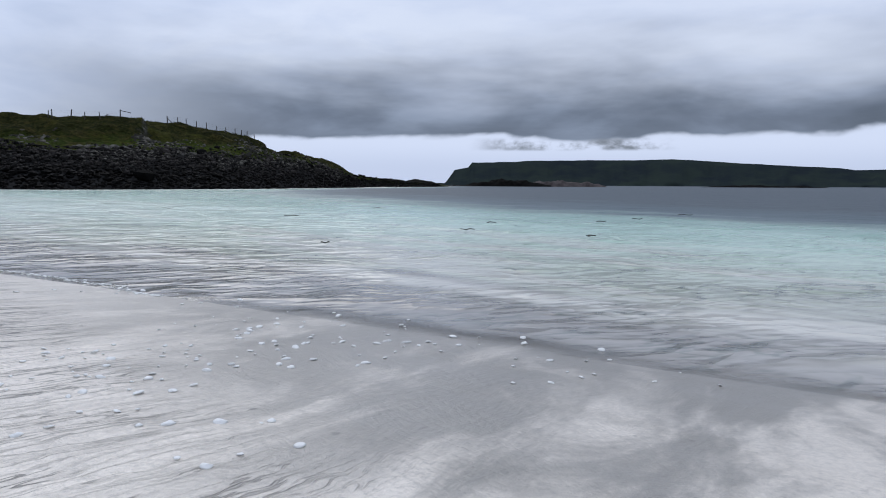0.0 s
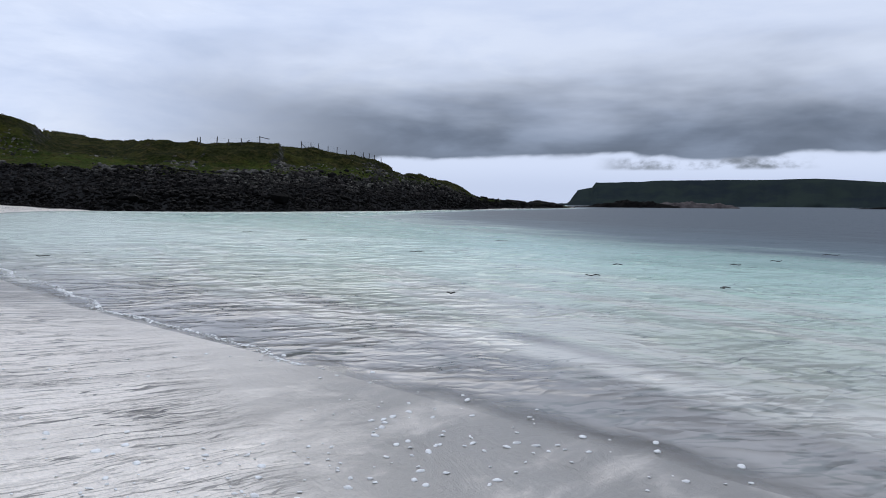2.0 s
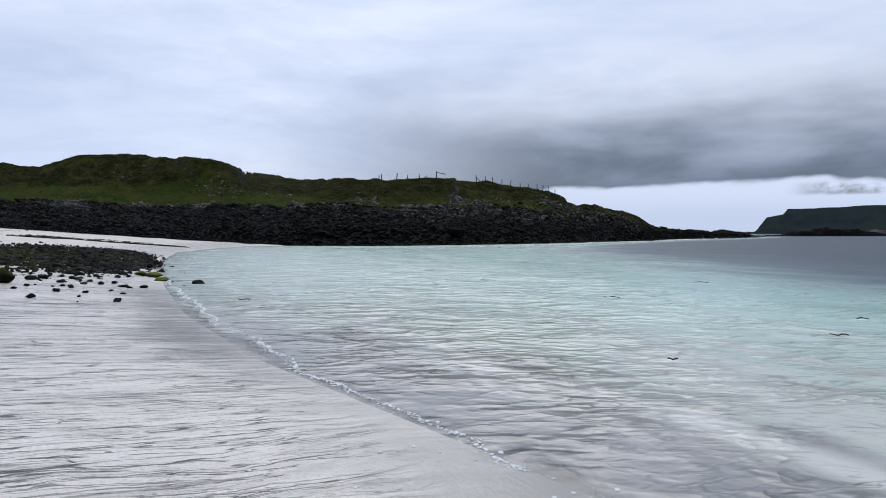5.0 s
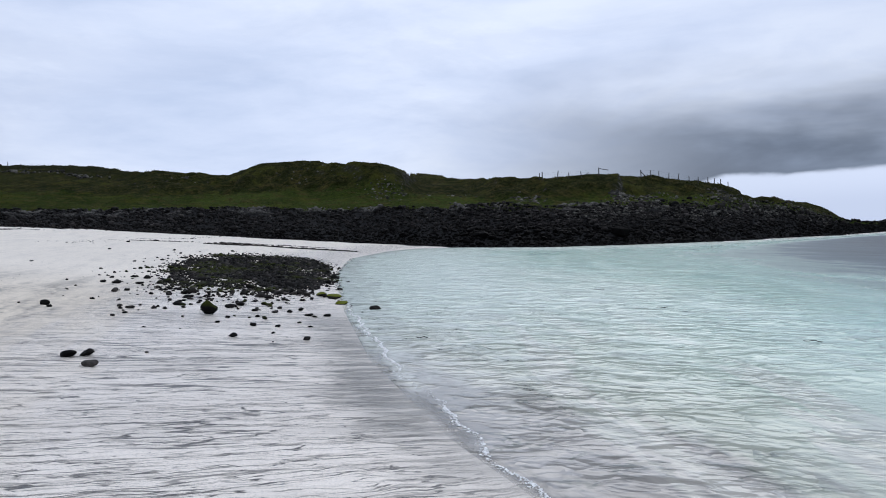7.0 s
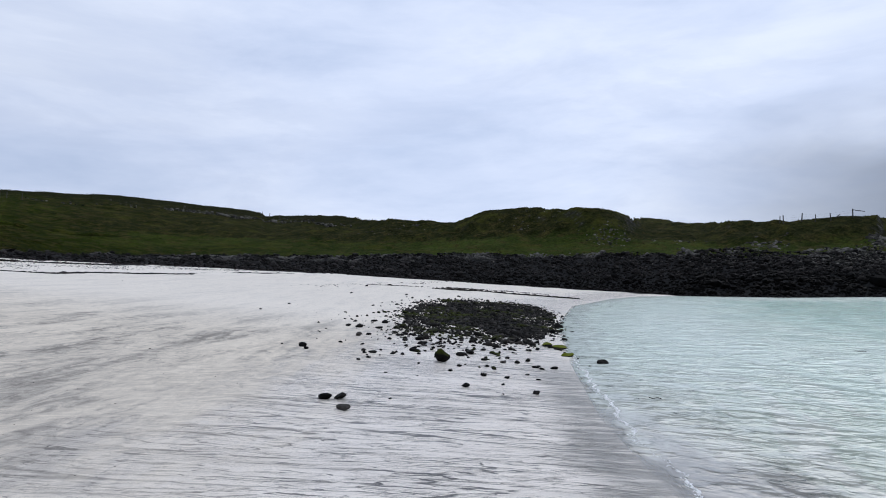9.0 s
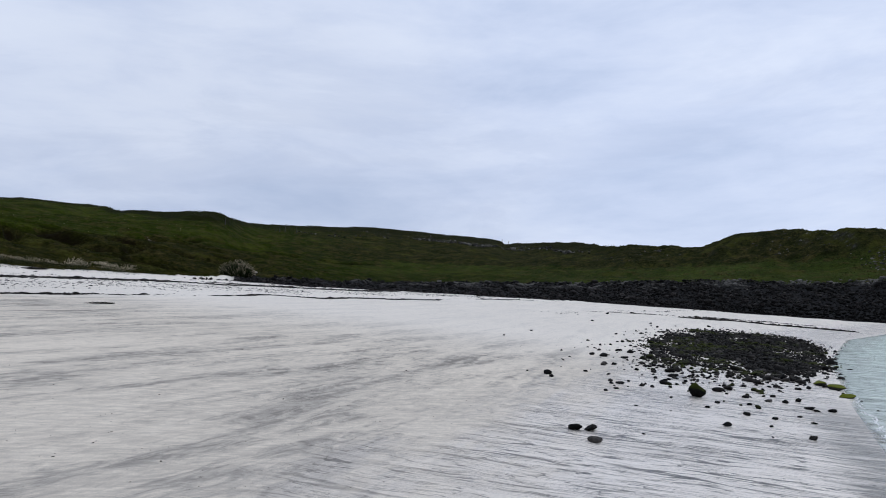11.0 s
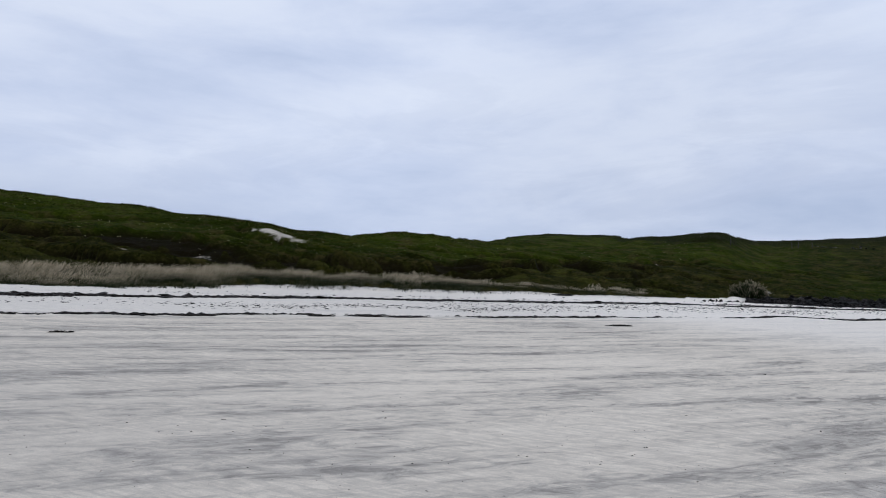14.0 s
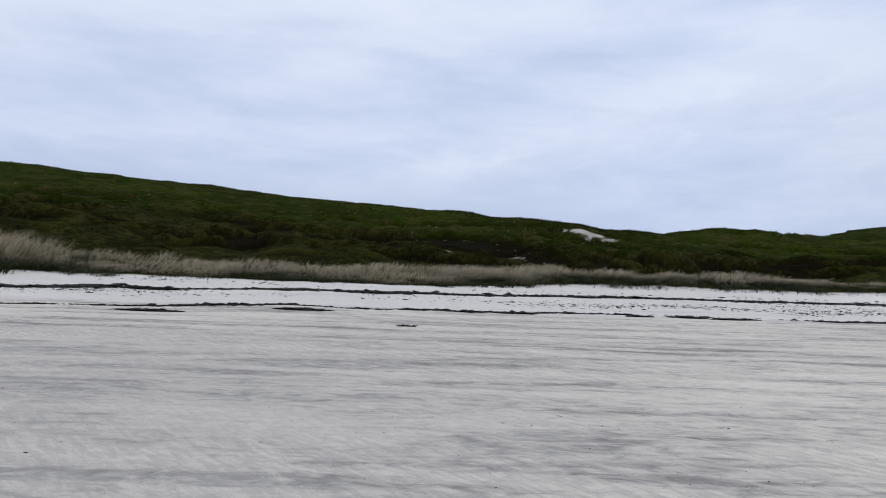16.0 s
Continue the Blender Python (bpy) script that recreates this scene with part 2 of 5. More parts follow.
def ground(x, y):
    x, y = np.asarray(x, float), np.asarray(y, float)
    az, r, d, rb, rc, rk, jag = zones(x, y)
    beach = np.interp(d, SAND[:, 0], SAND[:, 1])
    deep = step(-14, 12, (x - 9.7 + 0.33 * (y - 11)) / 1.05) * step(0, -14, d)
    beach = beach - 4.0 * deep
    beach = beach + 0.012 * fractal(x * 0.5, y * 0.5, 3) * step(2, 6, d)
    land = step(-1.5, 0.6, az) * step(226, 218, az)
    z = np.zeros_like(r)
    knots = [by_bearing(t, az) for t in (BASE, BANK, MEADOW, CREST)]
    knots += [(rk * 1.16 + 4, knots[3][1] * 0.86), (rk * 1.6 + 20, knots[3][1] * 0.62), (rk * 3 + 300, knots[3][1] * 0.3 + 1)]
    z = np.where(r <= knots[0][0], knots[0][1], knots[-1][1])
    for (r0, z0), (r1, z1) in zip(knots[:-1], knots[1:]):
        t = np.clip((r - r0) / np.maximum(r1 - r0, 0.1), 0, 1)
        z = np.where((r > r0) & (r <= r1), z0 + (z1 - z0) * t, z)
    # tussocks, crags and hollows on the land
    inside = step(0, 8, r - rc) * land * step(1.35, 1.0, r / rk)
    rm = knots[2][0]
    craggy = np.clip(step(38, 30, az) * step(8, 12, az) + step(37, 41, az) * step(62, 56, az), 0, 1) * step(-6, 6, r - rm)
    rim = 1 - 0.6 * step(7, 0, np.abs(r - rk))
    z = z + inside * rim * (0.34 * fractal(x * 0.2, y * 0.2, 4) + 0.08 * fractal(x * 0.9, y * 0.9, 3))
    z = z + inside * rim * craggy * (0.9 * np.abs(fractal(x * 0.22, y * 0.22, 4)) - 0.35)
    humps = step(82, 95, az) * step(0, 4, r - rc) * step(8, -3, r - rm)
    z = z + land * humps * (0.38 * np.abs(fractal(x * 0.16, y * 0.16, 4, 0.55)) - 0.15)
    z = z + 0.22 * fractal(x * 0.6, y * 0.6, 3) * step(0, 3, r - rb) * step(4, 0, r - rc) * land * step(100, 88, az)
    z = z - 0.6 * ledges(az, r, rc, rm) * inside
    for line, drop, cut in scarps(az, knots):
        z = z - drop * cut * step(0.35, -0.1, r - line) * step(6.0, 0.8, line - r) * land + 0.35 * drop * cut * step(-0.1, 0.35, r - line) * step(5, 0.4, r - line) * land
    w = step(-1.2, 1.8, r - rb) * land
    return beach * (1 - w) + z * w


def mesh_object(name, verts, faces, material, parent=None, smooth_faces=True):
    me = bpy.data.meshes.new(name)
    verts, faces = np.asarray(verts, np.float32), np.asarray(faces, np.int32)
    me.vertices.add(len(verts))
    me.vertices.foreach_set("co", verts.ravel())
    k = faces.shape[1]
    me.loops.add(faces.size)
    me.loops.foreach_set("vertex_index", faces.ravel())
    me.polygons.add(len(faces))
    me.polygons.foreach_set("loop_start", np.arange(0, faces.size, k, dtype=np.int32))
    me.polygons.foreach_set("use_smooth", np.full(len(faces), smooth_faces))
    me.update()
    me.validate()
    me.materials.append(material)
    ob = new(name, me)
    ob.parent = parent
    return ob


def set_attribute(ob, name, values):
    a = ob.data.attributes.new(name, "FLOAT", "POINT")
    a.data.foreach_set("value", np.asarray(values, np.float32))


def polar_sheet(bearings, radii):
    """Points and quads of a sheet laid out in rings; bearings go all the way round."""
    az, r = np.meshgrid(np.radians(bearings), radii, indexing="ij")
    n, m = az.shape
    i, j = np.meshgrid(np.arange(n), np.arange(m - 1), indexing="ij")
    k = (i + 1) % n
    faces = np.stack([i * m + j, k * m + j, k * m + j + 1, i * m + j + 1], -1).reshape(-1, 4)[:, ::-1]
    return (-np.sin(az) * r).ravel(), (np.cos(az) * r).ravel(), faces

# ---- materials ----
ALONG = -138.6  # turns the world so that x runs along the near shore and y inland


def material(name):
    m = bpy.data.materials.new(name)
    m.use_nodes = True
    return m, nodes_of(m.node_tree)


def surface(add, colour, rough, normal=None, **more):
    ins = {"Base Color": colour, "Roughness": rough}
    if normal is not None:
        ins["Normal"] = normal
    for k, v in more.items():
        ins[k.replace("_", " ")] = v
    if isinstance(colour, tuple):
        ins["Base Color"] = (*colour, 1)
    b = add("ShaderNodeBsdfPrincipled", ins)
    add("ShaderNodeOutputMaterial", {0: b.outputs[0]})
    return b


def bump(add, height, strength, distance, normal=None):
    ins = {"Height": height, "Strength": strength, "Distance": distance}
    if normal is not None:
        ins["Normal"] = normal
    return add("ShaderNodeBump", ins).outputs[0]


def make_ground_material():
    m, add = material("ground")
    pos = add("ShaderNodeNewGeometry").outputs["Position"]
    grass, stone, inland, soil = attribute(add, "grass"), attribute(add, "stone"), attribute(add, "inland"), attribute(add, "soil")
    # dry sand: soft grey streaks along the shore, combed by the wind
    s1 = noise_at(add, turned(add, pos, ALONG - 3, (0.22, 1.45, 1.0)), 1.0, 6.0, 0.58, 0.5)
    s2 = noise_at(add, turned(add, pos, ALONG + 3, (1.7, 4.2, 1.0)), 1.0, 8.0, 0.72, 1.1)
    s3 = noise_at(add, turned(add, pos, ALONG + 50, (2.5, 12.0, 1.0)), 1.0, 5.0, 0.7, 0.3)
    patchy = noise_at(add, turned(add, pos, ALONG, (0.10, 0.25, 1.0)), 1.0, 3.0)
    lay = math_node(add, "ADD", math_node(add, "MULTIPLY", s1, 0.52), math_node(add, "MULTIPLY", s2, 0.48))
    dry = ramp(add, lay, [(0.385, (0.25, 0.228, 0.198)), (0.447, (0.47, 0.430, 0.370)), (0.497, (0.655, 0.588, 0.492)), (0.58, (0.768, 0.69, 0.575))])
    dry = mix(add, math_node(add, "MULTIPLY", smooth(add, s3, 0.42, 0.58, 0.32, 0.0), smooth(add, patchy, 0.40, 0.60)), dry, (0.32, 0.295, 0.26))
    dry = mix(add, smooth(add, math_node(add, "ADD", inland, s1), 24.6, 26.2, 0.0, 0.80), dry, (0.745, 0.695, 0.62))
    away = add("ShaderNodeSeparateXYZ", {0: turned(add, pos, ALONG, (1.0, 1.0, 1.0))}).outputs[0]
    dry = mix(add, smooth(add, away, 15.0, 28.0, 0.0, 0.75), dry, (0.87, 0.81, 0.72))
    # a greyer stretch of the flat
    dull = math_node(add, "MULTIPLY", smooth(add, math_node(add, "ADD", away, math_node(add, "MULTIPLY", patchy, 8.0)), 10.0, 0.0), smooth(add, inland, 24.0, 14.0, 0.0, 0.32))
    dry = mix(add, dull, dry, (0.335, 0.315, 0.288))
    # wet slope: dark rills running down to the water
    warp = add("ShaderNodeVectorMath", {0: pos, 1: add("ShaderNodeVectorMath", {0: add("ShaderNodeTexNoise", {"Vector": pos, "Scale": 0.7, "Detail": 3.0}).outputs[1], "Scale": 0.30}, operation="SCALE").outputs[0]}, operation="ADD").outputs[0]

    warp = add("ShaderNodeVectorMath", {0: warp, 1: add("ShaderNodeVectorMath", {0: add("ShaderNodeTexNoise", {"Vector": pos, "Scale": 3.2, "Detail": 4.0, "Roughness": 0.6}).outputs[1], "Scale": 0.11}, operation="SCALE").outputs[0]}, operation="ADD").outputs[0]

    def rills(angle, scale, width, gate_scale, lo, hi):
        n = noise_at(add, turned(add, warp, angle, scale), 1.0, 2.0, 0.5, 0.3)
        ridge = math_node(add, "ABSOLUTE", math_node(add, "SUBTRACT", n, 0.5))
        gate = smooth(add, noise_at(add, turned(add, pos, ALONG, gate_scale), 1.0, 4.0, 0.6), lo, hi)
        return math_node(add, "MULTIPLY", smooth(add, ridge, 0.25 * width, width, 1.0, 0.0), gate), n
    l1, n1 = rills(ALONG - 9, (4.6, 0.36, 1.0), 0.0105, (1.2, 0.35, 1.0), 0.42, 0.50)
    l2, n2 = rills(ALONG - 14, (9.0, 0.70, 1.0), 0.0125, (2.0, 0.5, 1.0), 0.43, 0.51)
    l3, n3 = rills(ALONG - 5, (18.0, 1.5, 1.0), 0.017, (2.5, 0.9, 1.0), 0.49, 0.55)
    l5, n5 = rills(ALONG - 12, (6.3, 0.46, 1.0), 0.0105, (1.5, 0.4, 1.0), 0.40, 0.48)
    l6, n6 = rills(ALONG - 7, (12.5, 0.95, 1.0), 0.0125, (2.2, 0.6, 1.0), 0.41, 0.49)
    l4, n4 = rills(ALONG - 12, (34.0, 3.0, 1.0), 0.028, (3.0, 1.6, 1.0), 0.51, 0.57)
    l7, n7 = rills(ALONG - 6, (1.7, 0.13, 1.0), 0.013, (0.5, 0.16, 1.0), 0.42, 0.48)
    l8, n8 = rills(ALONG - 10, (3.0, 0.20, 1.0), 0.013, (0.8, 0.22, 1.0), 0.42, 0.48)
    crumb = noise_at(add, pos, 42.0, 4.0, 0.8)
    soft = noise_at(add, turned(add, warp, ALONG, (2.0, 0.30, 1.0)), 1.0, 6.0, 0.62, 0.5)
    broad = noise_at(add, turned(add, pos, ALONG, (0.30, 0.25, 1.0)), 1.0, 4.0, 0.6)
    wet_c = ramp(add, soft, [(0.32, (0.77, 0.70, 0.615)), (0.44, (0.88, 0.805, 0.71)), (0.54, (0.935, 0.855, 0.755)), (0.70, (0.95, 0.87, 0.77))])
    wet_c = mix(add, smooth(add, broad, 0.38, 0.62, 0.10, 0.0), wet_c, (0.42, 0.40, 0.38))
    near_edge = smooth(add, inland, 0.1, 1.2, 0.1, 1.0)
    broken = smooth(add, crumb, 0.30, 0.48, 0.55, 1.0)
    distance = add("ShaderNodeVectorMath", {0: pos}, operation="LENGTH").outputs["Value"]
    cuts = 0.0
    for line, much, lo, hi in ((l7, 1.0, 5.5, 8.0), (l8, 1.0, 4.5, 7.0), (l1, 1.0, 2.8, 4.5), (l5, 1.0, 2.2, 3.6), (l2, 1.0, 1.8, 3.0), (l6, 0.95, 1.4, 2.4), (l3, 0.75, 1.0, 2.0), (l4, 0.55, 0.5, 1.2)):
        if line in (l3, l4):
            line = math_node(add, "MULTIPLY", line, smooth(add, distance, 4 * lo + 1, 8 * lo + 2, 1.0, 0.1))
        drained = math_node(add, "MULTIPLY", math_node(add, "MULTIPLY", smooth(add, math_node(add, "SUBTRACT", inland, math_node(add, "MULTIPLY", attribute(add, "swash"), 1.7)), -0.5, 0.8, 0.02, 1.0), smooth(add, distance, lo, hi, 0.12, 1.0)), broken)
        cut = math_node(add, "MULTIPLY", math_node(add, "MULTIPLY", line, much), drained)
        cuts = math_node(add, "MAXIMUM", cuts, cut)
        wet_c = mix(add, cut, wet_c, (0.035, 0.033, 0.032))
    wet_c = mix(add, math_node(add, "MULTIPLY", smooth(add, crumb, 0.50, 0.64, 0.0, 0.34), near_edge), wet_c, (0.30, 0.285, 0.265))
    strip = math_node(add, "MULTIPLY", smooth(add, inland, -0.9, -0.2), math_node(add, "MULTIPLY", smooth(add, math_node(add, "ADD", inland, math_node(add, "MULTIPLY", soft, 1.6)), 1.8, 1.1), math_node(add, "MULTIPLY", smooth(add, distance, 19.0, 13.0), smooth(add, distance, 4.5, 8.5, 0.1, 1.0))))
    wet_c = mix(add, math_node(add, "MULTIPLY", strip, smooth(add, math_node(add, "ADD", n2, math_node(add, "MULTIPLY", n3, 0.6)), 0.62, 0.86, 0.34, 0.86)), wet_c, (0.10, 0.102, 0.090))
    wet = smooth(add, math_node(add, "ADD", inland, math_node(add, "MULTIPLY", s1, 4.0)), 5.0, 8.2, 1.0, 0.0)
    sand = mix(add, wet, dry, wet_c)
    grain = noise_at(add, pos, 70.0, 3.0, 0.7)
    grain_big = noise_at(add, pos, 1.1, 5.0, 0.7)
    speck = smooth(add, noise_at(add, pos, 11.0, 2.0, 0.8), 0.72, 0.77)
    sand = mix(add, math_node(add, "MULTIPLY", speck, 0.75), sand, (0.10, 0.095, 0.09))
    sand = mix(add, smooth(add, grain, 0.35, 0.65, 0.0, 0.20), sand, (0.30, 0.285, 0.265))
    lumps = noise_at(add, turned(add, pos, ALONG + 20, (6.0, 9.0, 1.0)), 1.0, 6.0, 0.75, 0.4)
    sand = mix(add, math_node(add, "MULTIPLY", smooth(add, lumps, 0.36, 0.56, 0.18, 0.0), math_node(add, "SUBTRACT", 1.0, wet)), sand, (0.27, 0.255, 0.235))
    # sodden strip at the water's edge
    sod = math_node(add, "ADD", inland, math_node(add, "MULTIPLY", math_node(add, "SUBTRACT", soft, 0.5), 3.0))
    sand = mix(add, math_node(add, "MULTIPLY", smooth(add, sod, 1.1, -0.4, 0.0, 0.28), smooth(add, distance, 16.0, 8.0, 0.3, 1.0)), sand, (0.37, 0.355, 0.335))
    sand = mix(add, math_node(add, "MULTIPLY", smooth(add, inland, 0.1, -0.7, 0.0, 0.80), smooth(add, distance, 14.0, 7.0, 0.2, 1.0)), sand, (0.36, 0.347, 0.325))
    blot = noise_at(add, turned(add, warp, ALONG - 14, (2.2, 0.8, 1.0)), 1.0, 6.0, 0.65, 0.5)
    film = math_node(add, "MULTIPLY", attribute(add, "swash"), smooth(add, math_node(add, "SUBTRACT", blot, math_node(add, "MULTIPLY", inland, 0.10)), 0.30, 0.50, 0.25, 1.0))
    sand = mix(add, math_node(add, "MULTIPLY", film, 0.84), sand, (0.20, 0.192, 0.178))
    sand = mix(add, math_node(add, "MULTIPLY", attribute(add, "bare"), smooth(add, grain_big, 0.3, 0.7, 0.9, 0.4)), sand, (0.33, 0.29, 0.235))
    # turf
    g1 = noise_at(add, pos, 0.07, 4.0, 0.6)
    g2 = noise_at(add, pos, 0.55, 5.0, 0.7)
    g3 = noise_at(add, pos, 1.7, 6.0, 0.80)
    turf = ramp(add, g1, [(0.36, (0.018, 0.027, 0.001)), (0.5, (0.028, 0.043, 0.002)), (0.64, (0.044, 0.063, 0.003))])
    turf = mix(add, math_node(add, "MULTIPLY", smooth(add, attribute(add, "crag"), 0.0, 1.0), 0.8), turf, ramp(add, g1, [(0.36, (0.026, 0.040, 0.007)), (0.5, (0.039, 0.058, 0.011)), (0.64, (0.054, 0.080, 0.016))]))
    rank = math_node(add, "ADD", attribute(add, "rank"), math_node(add, "MULTIPLY", math_node(add, "SUBTRACT", g2, 0.5), 1.6))
    turf = mix(add, smooth(add, rank, 0.25, 0.9, 0.0, 0.85), turf, mix(add, attribute(add, "crag"), (0.038, 0.034, 0.007), (0.033, 0.032, 0.011)))
    turf = mix(add, smooth(add, g2, 0.49, 0.63, 0.0, 0.72), turf, (0.074, 0.060, 0.020))
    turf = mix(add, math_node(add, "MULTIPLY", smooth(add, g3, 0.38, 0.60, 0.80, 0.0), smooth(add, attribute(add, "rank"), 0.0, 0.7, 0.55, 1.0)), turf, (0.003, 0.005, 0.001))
    # hummock shadows and yellow-green highlights are put into the turf colour
    g5 = noise_at(add, pos, 0.22, 4.0, 0.62, 0.4)
    turf = mix(add, smooth(add, g5, 0.54, 0.66, 0.0, 0.5), turf, (0.062, 0.066, 0.010))
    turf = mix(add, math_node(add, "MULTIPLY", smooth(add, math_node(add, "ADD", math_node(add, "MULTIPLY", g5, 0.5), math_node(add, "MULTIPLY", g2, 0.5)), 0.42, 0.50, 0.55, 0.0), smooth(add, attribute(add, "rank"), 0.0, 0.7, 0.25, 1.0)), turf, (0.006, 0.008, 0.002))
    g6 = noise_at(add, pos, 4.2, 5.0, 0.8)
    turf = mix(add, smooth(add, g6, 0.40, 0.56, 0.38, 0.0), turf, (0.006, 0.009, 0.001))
    turf = mix(add, smooth(add, g6, 0.55, 0.68, 0.0, 0.5), turf, (0.085, 0.090, 0.022))
    turf = mix(add, math_node(add, "MULTIPLY", attribute(add, "heath"), smooth(add, g2, 0.30, 0.50, 0.4, 0.85)), turf, (0.011, 0.012, 0.004))
    turf = mix(add, math_node(add, "MULTIPLY", soil, smooth(add, g3, 0.30, 0.46)), turf, (0.0075, 0.0055, 0.003))
    steep = smooth(add, add("ShaderNodeSeparateXYZ", {0: add("ShaderNodeNewGeometry").outputs["Normal"]}).outputs[2], 0.66, 0.84, 1.0, 0.0)
    crag = ramp(add, noise_at(add, pos, 1.6, 6.0, 0.7), [(0.35, (0.010, 0.010, 0.009)), (0.55, (0.04, 0.04, 0.036)), (0.72, (0.17, 0.165, 0.15))])
    turf = mix(add, math_node(add, "MULTIPLY", math_node(add, "MULTIPLY", steep, smooth(add, attribute(add, "crag"), 0.9, 1.0)), smooth(add, g2, 0.35, 0.6)), turf, crag)
    gravel = ramp(add, noise_at(add, pos, 3.0, 4.0, 0.7), [(0.3, (0.008, 0.008, 0.008)), (0.7, (0.035, 0.035, 0.035))])
    green = smooth(add, math_node(add, "ADD", grass, math_node(add, "MULTIPLY", math_node(add, "SUBTRACT", math_node(add, "ADD", math_node(add, "MULTIPLY", g3, 0.4), math_node(add, "MULTIPLY", noise_at(add, turned(add, pos, 35, (2.5, 7.0, 5.0)), 1.0, 4.0, 0.7), 0.6)), 0.5), 1.3)), 0.40, 0.60)
    colour = mix(add, smooth(add, stone, 0.3, 0.7), sand, gravel)
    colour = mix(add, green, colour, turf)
    damp = math_node(add, "MULTIPLY", wet, math_node(add, "SUBTRACT", 1.0, math_node(add, "MAXIMUM", grass, stone)))
    rough = math_node(add, "SUBTRACT", 0.9, math_node(add, "MULTIPLY", damp, 0.60))
    shine = math_node(add, "ADD", 0.01, math_node(add, "MULTIPLY", damp, 0.22))
    h = math_node(add, "SUBTRACT", math_node(add, "MULTIPLY", soft, math_node(add, "MULTIPLY", wet, 0.6)), math_node(add, "MULTIPLY", cuts, math_node(add, "MULTIPLY", wet, 0.3)))
    h = math_node(add, "ADD", h, math_node(add, "MULTIPLY", lay, 0.5))
    n = bump(add, h, 0.8, 0.06)
    n = bump(add, math_node(add, "MULTIPLY", math_node(add, "ADD", g3, g2), grass), 1.0, 0.35, n)
    n = bump(add, lumps, math_node(add, "SUBTRACT", 0.35, math_node(add, "MULTIPLY", wet, 0.30)), 0.03, n)
    n = bump(add, grain, 0.25, 0.01, n)
    surface(add, colour, rough, n, Specular_IOR_Level=shine)
    return m


def make_water_material():
    m, add = material("sea_water")
    pos = add("ShaderNodeNewGeometry").outputs["Position"]
    depth, out = attribute(add, "depth"), attribute(add, "out")
    drift = noise_at(add, turned(add, pos, ALONG + 5, (0.16, 0.60, 1.0)), 1.0, 4.0, 0.5, 0.6)
    cloudy = noise_at(add, turned(add, pos, ALONG - 6, (0.6, 1.3, 1.0)), 1.0, 5.0, 0.6, 0.6)
    patches = noise_at(add, turned(add, pos, ALONG + 30, (0.10, 0.22, 1.0)), 1.0, 3.0, 0.5, 0.3)
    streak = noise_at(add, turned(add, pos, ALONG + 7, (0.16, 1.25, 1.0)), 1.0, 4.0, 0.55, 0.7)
    d = math_node(add, "MULTIPLY", depth, math_node(add, "ADD", math_node(add, "MULTIPLY", drift, 0.9), 0.55))
    body = ramp(add, math_node(add, "DIVIDE", d, 5.0),
                [(0.0, (0.46, 0.455, 0.385)), (0.05, (0.46, 0.52, 0.425)), (0.10, (0.43, 0.57, 0.465)), (0.17, (0.36, 0.545, 0.445)), (0.28, (0.22, 0.375, 0.31)), (0.38, (0.15, 0.235, 0.215)), (0.50, (0.092, 0.128, 0.148)), (0.85, (0.058, 0.078, 0.095))])
    body = mix(add, math_node(add, "MULTIPLY", smooth(add, patches, 0.46, 0.60, 0.0, 0.35), math_node(add, "MULTIPLY", smooth(add, out, 3.0, 9.0), smooth(add, d, 1.5, 0.9))), body, (0.27, 0.49, 0.43))
    # white wavelet crests put into the colour, then grey wash over the wet sand
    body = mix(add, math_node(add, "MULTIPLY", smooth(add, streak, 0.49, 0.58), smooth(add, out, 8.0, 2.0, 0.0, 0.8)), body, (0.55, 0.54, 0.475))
    wash = math_node(add, "ADD", out, math_node(add, "ADD", math_node(add, "MULTIPLY", math_node(add, "SUBTRACT", streak, 0.5), 5.0), math_node(add, "MULTIPLY", math_node(add, "SUBTRACT", cloudy, 0.5), 1.8)))
    span = add("ShaderNodeVectorMath", {0: pos}, operation="LENGTH").outputs["Value"]
    near = smooth(add, span, 6.0, 13.0, 1.0, 0.25)
    body = mix(add, math_node(add, "MULTIPLY", smooth(add, span, 6.0, 20.0), smooth(add, d, 1.2, 0.3, 0.0, 0.9)), body, (0.64, 0.75, 0.66))
    body = mix(add, math_node(add, "MULTIPLY", smooth(add, wash, 0.7, 1.9, 1.0, 0.0), near), body, mix(add, smooth(add, cloudy, 0.40, 0.62), (0.27, 0.258, 0.238), (0.37, 0.354, 0.326)))
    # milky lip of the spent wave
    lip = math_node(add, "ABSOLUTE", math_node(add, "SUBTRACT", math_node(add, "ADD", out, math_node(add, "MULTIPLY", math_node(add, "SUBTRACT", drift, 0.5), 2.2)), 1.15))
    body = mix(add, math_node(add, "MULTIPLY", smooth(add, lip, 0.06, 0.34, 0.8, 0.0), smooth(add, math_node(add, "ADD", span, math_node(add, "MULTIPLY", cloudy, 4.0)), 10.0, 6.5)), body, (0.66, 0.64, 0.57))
    # wavelets: short steep ridges on a broader chop
    bend = add("ShaderNodeVectorMath", {0: pos, 1: add("ShaderNodeVectorMath", {0: add("ShaderNodeTexNoise", {"Vector": pos, "Scale": 0.5, "Detail": 2.0}).outputs[1], "Scale": 0.5}, operation="SCALE").outputs[0]}, operation="ADD").outputs[0]

